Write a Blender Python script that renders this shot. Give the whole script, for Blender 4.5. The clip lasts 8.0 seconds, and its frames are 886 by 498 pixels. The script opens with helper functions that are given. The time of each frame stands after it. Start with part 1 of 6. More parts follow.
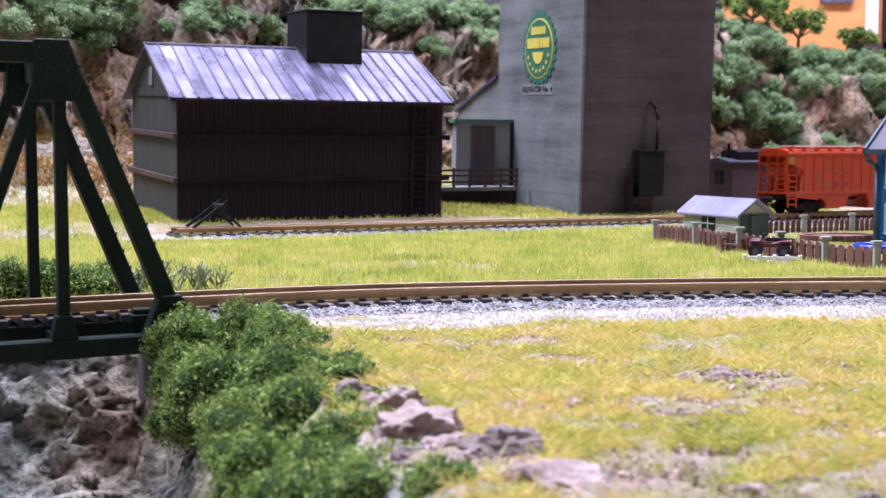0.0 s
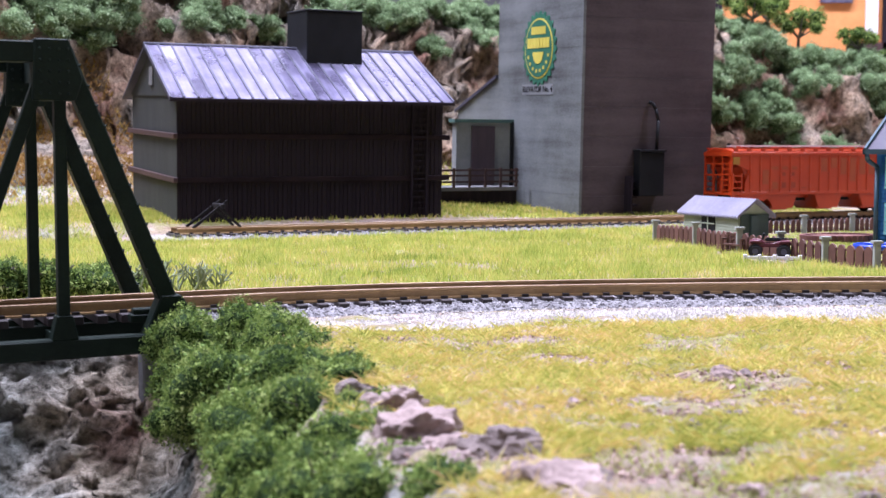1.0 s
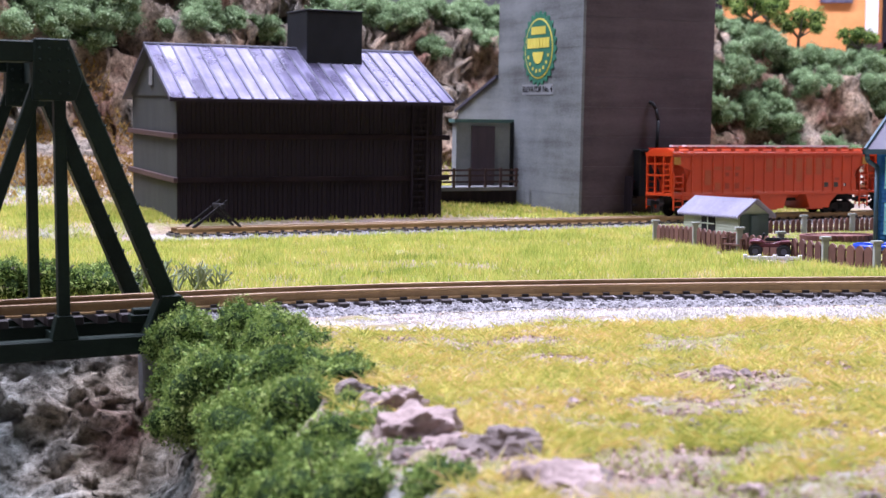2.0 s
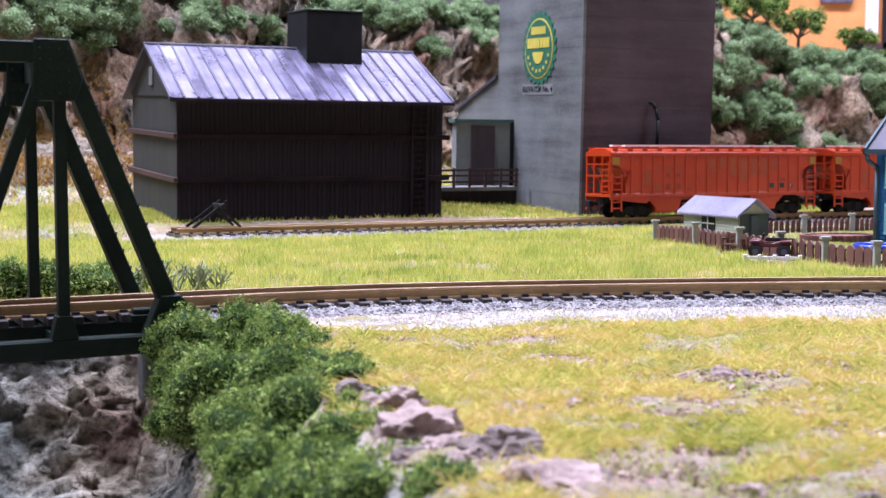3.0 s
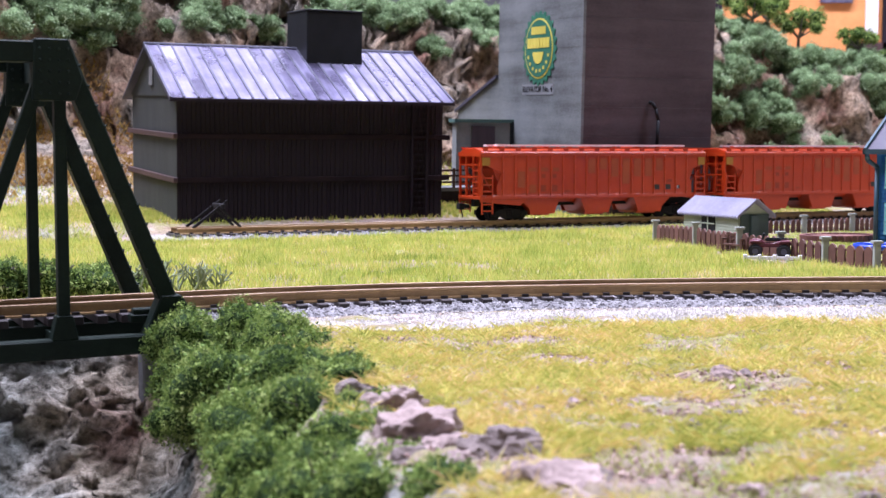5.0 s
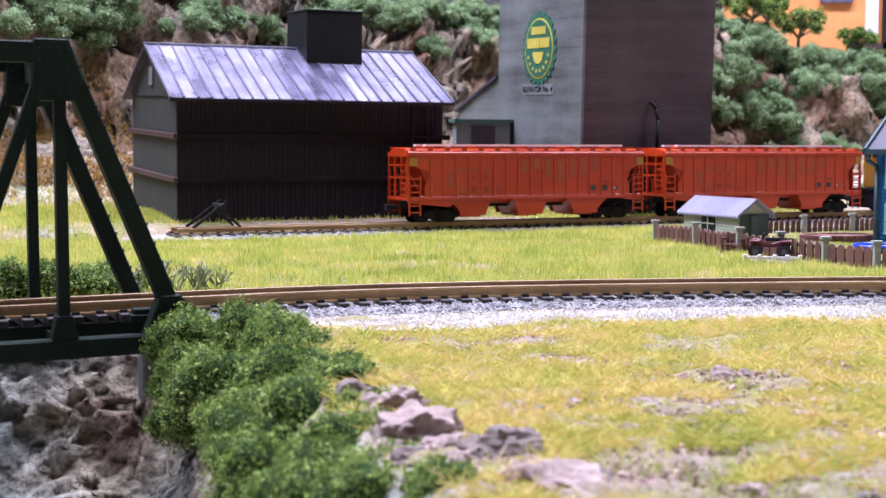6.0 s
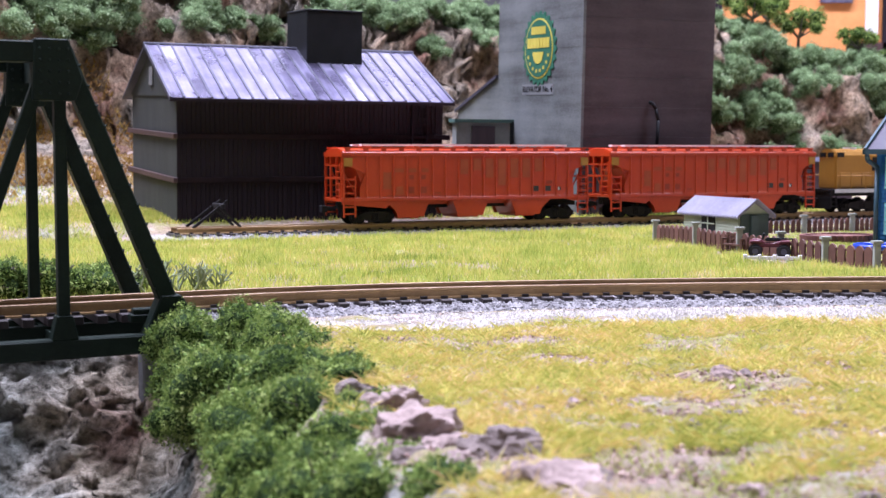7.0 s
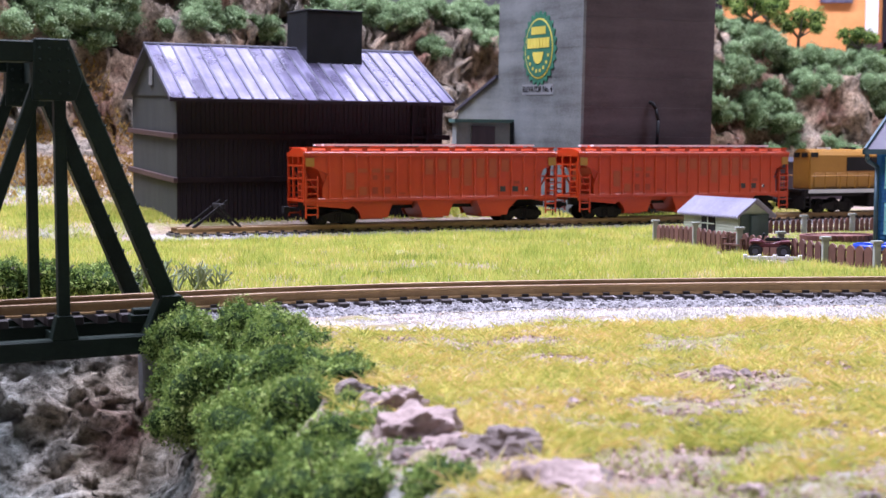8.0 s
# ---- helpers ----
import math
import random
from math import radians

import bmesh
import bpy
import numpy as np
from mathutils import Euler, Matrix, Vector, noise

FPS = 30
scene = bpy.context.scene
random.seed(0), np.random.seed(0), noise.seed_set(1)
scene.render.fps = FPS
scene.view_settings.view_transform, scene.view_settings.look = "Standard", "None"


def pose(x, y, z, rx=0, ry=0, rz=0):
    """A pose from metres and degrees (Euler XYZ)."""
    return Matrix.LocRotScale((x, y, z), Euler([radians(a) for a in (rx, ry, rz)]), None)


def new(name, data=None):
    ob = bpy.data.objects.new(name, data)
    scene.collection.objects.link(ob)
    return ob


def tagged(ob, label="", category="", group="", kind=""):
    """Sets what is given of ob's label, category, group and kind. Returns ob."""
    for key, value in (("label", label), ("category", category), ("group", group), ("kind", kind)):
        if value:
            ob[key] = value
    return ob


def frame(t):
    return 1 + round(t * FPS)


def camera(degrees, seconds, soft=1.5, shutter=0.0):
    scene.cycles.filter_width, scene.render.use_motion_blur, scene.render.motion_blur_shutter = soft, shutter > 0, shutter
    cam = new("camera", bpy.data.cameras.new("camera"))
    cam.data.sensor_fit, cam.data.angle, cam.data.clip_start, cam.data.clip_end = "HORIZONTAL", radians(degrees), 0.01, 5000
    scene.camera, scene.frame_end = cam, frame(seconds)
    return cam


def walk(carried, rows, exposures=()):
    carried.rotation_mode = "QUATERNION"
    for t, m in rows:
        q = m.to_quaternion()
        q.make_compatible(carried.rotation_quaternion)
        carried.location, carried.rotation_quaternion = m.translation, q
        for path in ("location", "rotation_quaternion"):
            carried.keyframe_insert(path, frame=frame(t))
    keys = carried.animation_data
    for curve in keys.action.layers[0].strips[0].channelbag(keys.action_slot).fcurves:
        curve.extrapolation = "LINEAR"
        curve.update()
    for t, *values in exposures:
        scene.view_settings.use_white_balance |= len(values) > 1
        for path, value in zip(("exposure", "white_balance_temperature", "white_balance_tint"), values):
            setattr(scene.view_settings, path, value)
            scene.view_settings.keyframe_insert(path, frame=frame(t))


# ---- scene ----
S = 0.001                      # the layout is a 1:160 model: lengths below are in millimetres
EYE = (0.0, 0.0, 0.03015)
cam = camera(37.645, 8.0, soft=1.3)
VIEW = pose(EYE[0], EYE[1], EYE[2], 90 - 4.252, 0, 0)
cam.data.dof.use_dof, cam.data.dof.focus_distance, cam.data.dof.aperture_fstop = True, 0.30, 74.0
walk(cam, [(0.0, VIEW), (8.0, VIEW)], exposures=[(0.0, 0.82, 5650, 28), (8.0, 0.82, 5650, 28)])


# ---- light: fluorescent fixtures on the ceiling of an exhibition room ----
world = bpy.data.worlds.new("room_air")
world.use_nodes = True
world.node_tree.nodes["Background"].inputs[0].default_value = (0.9, 0.93, 1.0, 1)
world.node_tree.nodes["Background"].inputs[1].default_value = 0.05
scene.world = world

CEILING = 1.55
FIXTURES = [(-0.75, 1.3, 5), (0.65, 1.3, 3.2), (-0.65, 0.6, 38), (0.65, 0.6, 30), (-0.1, 2.0, 4), (-0.95, -0.25, 10)]
for fx, fy, watts in FIXTURES:
    lamp = bpy.data.lights.new("tube_light", "AREA")
    lamp.shape, lamp.size, lamp.size_y, lamp.energy = "RECTANGLE", 1.1, 0.22, watts
    lamp.color = (0.95, 0.96, 1.0)
    ob = new("tube_light", lamp)
    ob.matrix_world = pose(fx, fy, CEILING - 0.075)


# ---- material kit ----
def ramp_node(nt, fac, stops):
    r = nt.nodes.new("ShaderNodeValToRGB")
    while len(r.color_ramp.elements) < len(stops):
        r.color_ramp.elements.new(0.5)
    for e, (p, c) in zip(r.color_ramp.elements, stops):
        e.position, e.color = p, (*c, 1)
    nt.links.new(fac, r.inputs[0])
    return r.outputs[0]


def noise_node(nt, vec, scale, detail=4, rough=0.6, distort=0.0):
    n = nt.nodes.new("ShaderNodeTexNoise")
    n.inputs["Scale"].default_value, n.inputs["Detail"].default_value = scale, detail
    n.inputs["Roughness"].default_value, n.inputs["Distortion"].default_value = rough, distort
    nt.links.new(vec, n.inputs["Vector"])
    return n.outputs["Fac"]


def mix_node(nt, fac, a, b, blend="MIX"):
    m = nt.nodes.new("ShaderNodeMix")
    m.data_type, m.blend_type = "RGBA", blend
    for socket, v in ((m.inputs[0], fac), (m.inputs[6], a), (m.inputs[7], b)):
        if isinstance(v, (int, float)):
            socket.default_value = v
        elif isinstance(v, tuple):
            socket.default_value = (*v, 1)
        else:
            nt.links.new(v, socket)
    return m.outputs[2]


def math_node(nt, op, a, b=0.0, clamp=False):
    m = nt.nodes.new("ShaderNodeMath")
    m.operation, m.use_clamp = op, clamp
    for socket, v in ((m.inputs[0], a), (m.inputs[1], b)):
        if isinstance(v, (int, float)):
            socket.default_value = v
        else:
            nt.links.new(v, socket)
    return m.outputs[0]


def base_material(name):
    m = bpy.data.materials.new(name)
    m.use_nodes = True
    nt = m.node_tree
    return m, nt, nt.nodes["Principled BSDF"], nt.nodes.new("ShaderNodeTexCoord").outputs["Object"]


def stretched(nt, vec, sx, sy, sz):
    mp = nt.nodes.new("ShaderNodeMapping")
    mp.inputs["Scale"].default_value = (sx, sy, sz)
    nt.links.new(vec, mp.inputs["Vector"])
    return mp.outputs[0]


def bump_in(nt, bsdf, height, strength, distance):
    b = nt.nodes.new("ShaderNodeBump")
    b.inputs["Strength"].default_value, b.inputs["Distance"].default_value = strength, distance
    nt.links.new(height, b.inputs["Height"])
    nt.links.new(b.outputs[0], bsdf.inputs["Normal"])


def paint(name, dark, light, coarse=60, fine=900, rough=0.55, metal=0.0, bump=0.25, grain=(1, 1, 1), each=0.0, spec=0.5, relief=0.00025):
    """Painted or moulded surface: broad stains and fine grain between two colours; each: piece-to-piece change."""
    m, nt, bsdf, vec = base_material(name)
    v = stretched(nt, vec, *grain)
    a, b = noise_node(nt, v, coarse, 3), noise_node(nt, v, fine, 4, 0.7)
    f = math_node(nt, "ADD", math_node(nt, "MULTIPLY", a, 0.65), math_node(nt, "MULTIPLY", b, 0.35))
    if each:
        r = nt.nodes.new("ShaderNodeObjectInfo").outputs["Random"]
        f = math_node(nt, "ADD", f, math_node(nt, "MULTIPLY", math_node(nt, "SUBTRACT", r, 0.5), each))
    col = ramp_node(nt, f, [(0.34, dark), (0.66, light)])
    nt.links.new(col, bsdf.inputs["Base Color"])
    bsdf.inputs["Metallic"].default_value = metal
    bsdf.inputs["Specular IOR Level"].default_value = spec
    rr = math_node(nt, "ADD", math_node(nt, "MULTIPLY", b, 0.25), rough - 0.12)
    nt.links.new(rr, bsdf.inputs["Roughness"])
    if bump:
        bump_in(nt, bsdf, b, bump, relief)
    return m


def island_material(name, stops, rough=0.8, spec=0.2, through_light=0.0):
    """Many small joined pieces, each with its own shade."""
    m, nt, bsdf, vec = base_material(name)
    r = nt.nodes.new("ShaderNodeNewGeometry").outputs["Random Per Island"]
    patch = noise_node(nt, vec, 55, 3)
    fine = noise_node(nt, vec, 260, 3)
    f = math_node(nt, "ADD", math_node(nt, "MULTIPLY", r, 0.42), math_node(nt, "ADD", math_node(nt, "MULTIPLY", patch, 0.85), math_node(nt, "MULTIPLY", fine, 0.3)))
    f = math_node(nt, "SUBTRACT", f, 0.29)
    nt.links.new(ramp_node(nt, f, stops), bsdf.inputs["Base Color"])
    bsdf.inputs["Roughness"].default_value = rough
    bsdf.inputs["Specular IOR Level"].default_value = spec
    if through_light:
        # thin fibres let light through
        thin = nt.nodes.new("ShaderNodeBsdfTranslucent")
        nt.links.new(bsdf.inputs["Base Color"].links[0].from_socket, thin.inputs["Color"])
        blend = nt.nodes.new("ShaderNodeMixShader")
        blend.inputs[0].default_value = through_light
        nt.links.new(bsdf.outputs[0], blend.inputs[1])
        nt.links.new(thin.outputs[0], blend.inputs[2])
        nt.links.new(blend.outputs[0], nt.nodes["Material Output"].inputs["Surface"])
    return m


GREEN_STEEL = paint("green_steel", (0.006, 0.011, 0.0085), (0.015, 0.027, 0.019), 80, 1500, 0.55, bump=0.15, spec=0.12)
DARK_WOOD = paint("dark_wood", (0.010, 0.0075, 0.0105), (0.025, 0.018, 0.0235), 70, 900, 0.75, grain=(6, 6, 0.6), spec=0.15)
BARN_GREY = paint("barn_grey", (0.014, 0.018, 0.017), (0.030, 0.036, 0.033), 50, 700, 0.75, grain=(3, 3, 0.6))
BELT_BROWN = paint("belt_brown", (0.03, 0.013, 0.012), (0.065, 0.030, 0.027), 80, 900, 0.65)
# Near-black copy of the belt brown: the front wall's shade is in the colour.
BELT_SHADED = paint("belt_shaded", (0.009, 0.006, 0.0075), (0.024, 0.015, 0.017), 80, 900, 0.8, spec=0.08)
BLACK_PLASTIC = paint("black_plastic", (0.006, 0.007, 0.008), (0.014, 0.015, 0.017), 80, 1200, 0.6, bump=0.1, spec=0.2)
def tin_material():
    """Galvanised sheet: violet-grey bloom, bright streaks down the fall painting in reflections, uneven polish."""
    m, nt, bsdf, vec = base_material("tin_roof")
    each = nt.nodes.new("ShaderNodeObjectInfo").outputs["Random"]
    shift = nt.nodes.new("ShaderNodeVectorMath")
    shift.operation = "ADD"
    nt.links.new(vec, shift.inputs[0])
    nt.links.new(each, shift.inputs[1])
    v = shift.outputs[0]
    bloom, fine = noise_node(nt, v, 45, 4, 0.65), noise_node(nt, v, 500, 4, 0.7)
    streak = noise_node(nt, stretched(nt, v, 420, 42, 42), 1.0, 3)
    f = math_node(nt, "ADD", math_node(nt, "MULTIPLY", bloom, 0.5), math_node(nt, "ADD", math_node(nt, "MULTIPLY", fine, 0.15), math_node(nt, "MULTIPLY", streak, 0.35)))
    f = math_node(nt, "ADD", f, math_node(nt, "MULTIPLY", math_node(nt, "SUBTRACT", each, 0.5), 0.14))
    nt.links.new(ramp_node(nt, f, [(0.34, (0.07, 0.062, 0.105)), (0.50, (0.19, 0.175, 0.275)), (0.62, (0.29, 0.275, 0.39)), (0.70, (0.62, 0.60, 0.70))]), bsdf.inputs["Base Color"])
    bsdf.inputs["Metallic"].default_value = 0.65
    nt.links.new(ramp_node(nt, bloom, [(0.35, (0.22, 0.22, 0.22)), (0.65, (0.42, 0.42, 0.42))]), bsdf.inputs["Roughness"])
    bump_in(nt, bsdf, math_node(nt, "ADD", bloom, math_node(nt, "MULTIPLY", fine, 0.3)), 0.25, 0.0005)
    return m


TIN = tin_material()
SEAM = paint("roof_seam", (0.04, 0.04, 0.06), (0.09, 0.09, 0.125), 60, 900, 0.5, metal=0.4)
RAIL_BROWN = paint("rail_brown", (0.30, 0.185, 0.080), (0.52, 0.345, 0.155), 60, 900, 0.45, bump=0.15)
RAIL_TOP = paint("rail_top", (0.26, 0.17, 0.10), (0.46, 0.33, 0.21), 60, 900, 0.4, metal=0.3)
TIE = paint("tie_plastic", (0.012, 0.009, 0.008), (0.035, 0.026, 0.024), 120, 1200, 0.6, each=0.3)
CONCRETE = paint("concrete", (0.10, 0.105, 0.11), (0.2, 0.2, 0.2), 90, 1200, 0.85)
ORANGE = paint("hopper_orange", (0.35, 0.031, 0.004), (0.47, 0.049, 0.006), 45, 700, 0.33, bump=0.06)
YELLOW = paint("engine_yellow", (0.27, 0.125, 0.011), (0.36, 0.175, 0.02), 60, 900, 0.4, bump=0.05)
STEEL_BLACK = paint("underframe_black", (0.006, 0.006, 0.007), (0.018, 0.016, 0.017), 120, 1500, 0.7, spec=0.2)
WHITE_PAINT = paint("white_paint", (0.66, 0.66, 0.68), (0.82, 0.82, 0.83), 60, 900, 0.5, bump=0.05)


# ---- mesh kit ----
def box(bm, x0, x1, y0, y1, z0, z1):
    v = [bm.verts.new((x, y, z)) for z in (z0, z1) for y in (y0, y1) for x in (x0, x1)]
    for q in ((0, 2, 3, 1), (4, 5, 7, 6), (0, 1, 5, 4), (2, 6, 7, 3), (0, 4, 6, 2), (1, 3, 7, 5)):
        bm.faces.new([v[i] for i in q])
    return v


def prism(bm, outline, d0, d1, axis="y"):
    """Extrude an outline of (across, up) pairs along one axis."""
    def place(a, b, d):
        return {"y": (a, d, b), "x": (d, a, b), "z": (a, b, d)}[axis]
    lo = [bm.verts.new(place(a, b, d0)) for a, b in outline]
    hi = [bm.verts.new(place(a, b, d1)) for a, b in outline]
    bm.faces.new(lo)
    bm.faces.new(hi[::-1])
    for i in range(len(lo)):
        j = (i + 1) % len(lo)
        bm.faces.new((lo[j], lo[i], hi[i], hi[j]))


def beam(bm, a, b, w, h, up=(0, 0, 1)):
    """A square bar from a to b, w across and h along the up side."""
    a, b = Vector(a), Vector(b)
    d = (b - a).normalized()
    s = d.cross(Vector(up))
    s = s.normalized() if s.length > 1e-6 else Vector((1, 0, 0))
    t = s.cross(d).normalized()
    ring = []
    for p in (a, b):
        ring.append([bm.verts.new(p + s * (i * w / 2) + t * (j * h / 2)) for i, j in ((-1, -1), (1, -1), (1, 1), (-1, 1))])
    bm.faces.new(ring[0][::-1])
    bm.faces.new(ring[1])
    for i in range(4):
        j = (i + 1) % 4
        bm.faces.new((ring[0][i], ring[0][j], ring[1][j], ring[1][i]))


def rod(bm, a, b, r0, r1=None, n=8):
    a, b = Vector(a), Vector(b)
    r1 = r0 if r1 is None else r1
    d = (b - a).normalized()
    s = d.orthogonal().normalized()
    t = d.cross(s)
    rings = [[bm.verts.new(p + (s * math.cos(k * math.tau / n) + t * math.sin(k * math.tau / n)) * r) for k in range(n)] for p, r in ((a, r0), (b, r1))]
    bm.faces.new(rings[0][::-1])
    bm.faces.new(rings[1])
    for i in range(n):
        j = (i + 1) % n
        bm.faces.new((rings[0][i], rings[0][j], rings[1][j], rings[1][i]))


def worn(bm, width, segments=1):
    """Round the hard edges a little."""
    bm.normal_update()
    hard = [e for e in bm.edges if len(e.link_faces) == 2 and e.calc_face_angle(0) > 0.6]
    bmesh.ops.bevel(bm, geom=hard, offset=width, segments=segments, affect="EDGES", clamp_overlap=True)


def mesh_of(name, bm, material, smooth=False):
    bmesh.ops.recalc_face_normals(bm, faces=bm.faces)
    bmesh.ops.scale(bm, vec=(S, S, S), verts=bm.verts)
    me = bpy.data.meshes.new(name)
    bm.to_mesh(me)
    bm.free()
    me.materials.append(material)
    if smooth:
        me.polygons.foreach_set("use_smooth", [True] * len(me.polygons))
    return me


def part(name, bm, material, parent, label="", smooth=False):
    ob = new(name, mesh_of(name, bm, material, smooth))
    ob.parent = parent
    return tagged(ob, label)


def piece(name, me, parent, x=0.0, y=0.0, z=0.0, rz=0.0, rx=0.0, ry=0.0):
    """One more piece on a shared mesh, placed in millimetres."""
    ob = new(name, me)
    ob.parent = parent
    ob.matrix_basis = pose(x * S, y * S, z * S, rx, ry, rz)
    return ob


def mono(name, bm, material, label, category, smooth=False, m=None, kind="", group=""):
    ob = new(name, mesh_of(name, bm, material, smooth))
    if m is not None:
        ob.matrix_basis = m
    return tagged(ob, label, category, group, kind)


def thing(name, m, label, category, group="", kind=""):
    ob = new(name)
    ob.empty_display_size = 0.005
    ob.matrix_basis = m
    return tagged(ob, label, category, group, kind)


def at(x, y, z=0.0, rz=0.0, rx=0.0, ry=0.0):
    return pose(x * S, y * S, z * S, rx, ry, rz)


def arrays_mesh(name, verts, faces, material, smooth=False):
    me = bpy.data.meshes.new(name)
    nv, (nf, k) = len(verts), faces.shape
    me.vertices.add(nv)
    me.vertices.foreach_set("co", (np.asarray(verts, dtype=np.float32) * S).ravel())
    me.loops.add(nf * k)
    me.polygons.add(nf)
    me.loops.foreach_set("vertex_index", faces.astype(np.int32).ravel())
    me.polygons.foreach_set("loop_start", np.arange(0, nf * k, k, dtype=np.int32))
    me.update(calc_edges=True)
    me.materials.append(material)
    me.polygons.foreach_set("use_smooth", np.full(nf, smooth))
    return me


# ---- the lie of the land ----
TRACK_U, TRACK_N = (0.9084, 0.4181), (-0.4181, 0.9084)   # along and across the siding
TRACK_ANGLE = 24.72
RAIL_Z = 4.0
BRIDGE_U, BRIDGE_N = (0.8954, 0.4453), (-0.4453, 0.8954)
BRIDGE_ANGLE = 26.44
BRIDGE_END = (-51.4, 237.4)


def lattice(seed):
    return np.random.RandomState(seed).rand(64, 64, 64)


LATTICE = lattice(3)


def vnoise(x, y, z=0.0):
    x, y, z = np.broadcast_arrays(np.asarray(x, float), np.asarray(y, float), np.asarray(z, float))
    i, j, k = np.floor(x).astype(int), np.floor(y).astype(int), np.floor(z).astype(int)
    f, g, h = x - i, y - j, z - k
    f, g, h = f * f * (3 - 2 * f), g * g * (3 - 2 * g), h * h * (3 - 2 * h)
    out = 0
    for a in (0, 1):
        for b in (0, 1):
            for c in (0, 1):
                w = (f if a else 1 - f) * (g if b else 1 - g) * (h if c else 1 - h)
                out = out + w * LATTICE[(i + a) % 64, (j + b) % 64, (k + c) % 64]
    return out * 2 - 1


def fbm(x, y, z=0.0, octaves=4, gain=0.5):
    out, amp, mul = 0, 1.0, 1.0
    for o in range(octaves):
        out = out + amp * vnoise(x * mul + 7.3 * o, y * mul + 3.1 * o, z * mul + 5.7 * o)
        amp, mul = amp * gain, mul * 2.03
    return out


def smooth(v):
    v = np.clip(v, 0, 1)
    return v * v * (3 - 2 * v)


EDGE_Y = [60, 112, 132, 164, 205, 225, 245]
EDGE_X = [18, 3, -5, -14, -27, -40, -50]


def siding_q(x, y):
    return (y - 489.7) * 0.9084 - x * 0.4181


def bridge_q(x, y):
    return (x - BRIDGE_END[0]) * BRIDGE_N[0] + (y - BRIDGE_END[1]) * BRIDGE_N[1]


def ravine(x, y):
    return np.minimum((np.interp(y, EDGE_Y, EDGE_X) - x) * 0.8, 0.30 * (22 - bridge_q(x, y)))


def ground_z(x, y):
    x, y = np.asarray(x, float), np.asarray(y, float)
    q = siding_q(x, y)
    z = 0.7 * fbm(x / 22, y / 22, 1.5, 3)
    near_track = np.exp(-((y - (258 + 0.16 * x)) / 26) ** 2)
    z = z * (1 - 0.8 * np.maximum(near_track, np.exp(-(q / 25) ** 2)))
    right = smooth(x / 70)
    z = z + (4.6 - 2.0 * right) * smooth((q - 12) / 14) + (0.045 - 0.015 * right) * np.maximum(q - 26, 0)
    west = 1 - smooth((x + 130) / 60)
    z = z + 17 * smooth((q - 105) / 42) * west
    foot = 205 - 58 * west + 14 * fbm(x / 45, y / 120, 0.3, 2)
    tall = 104 - 30 * smooth((x - 120) / 260) + 8 * fbm(x / 60, 4.0, 2.0, 2)
    z = z + tall * smooth((q - foot) / 75) + 0.03 * np.maximum(q - foot - 75, 0)
    z = z - 46 * smooth(ravine(x, y) / 30)
    return z


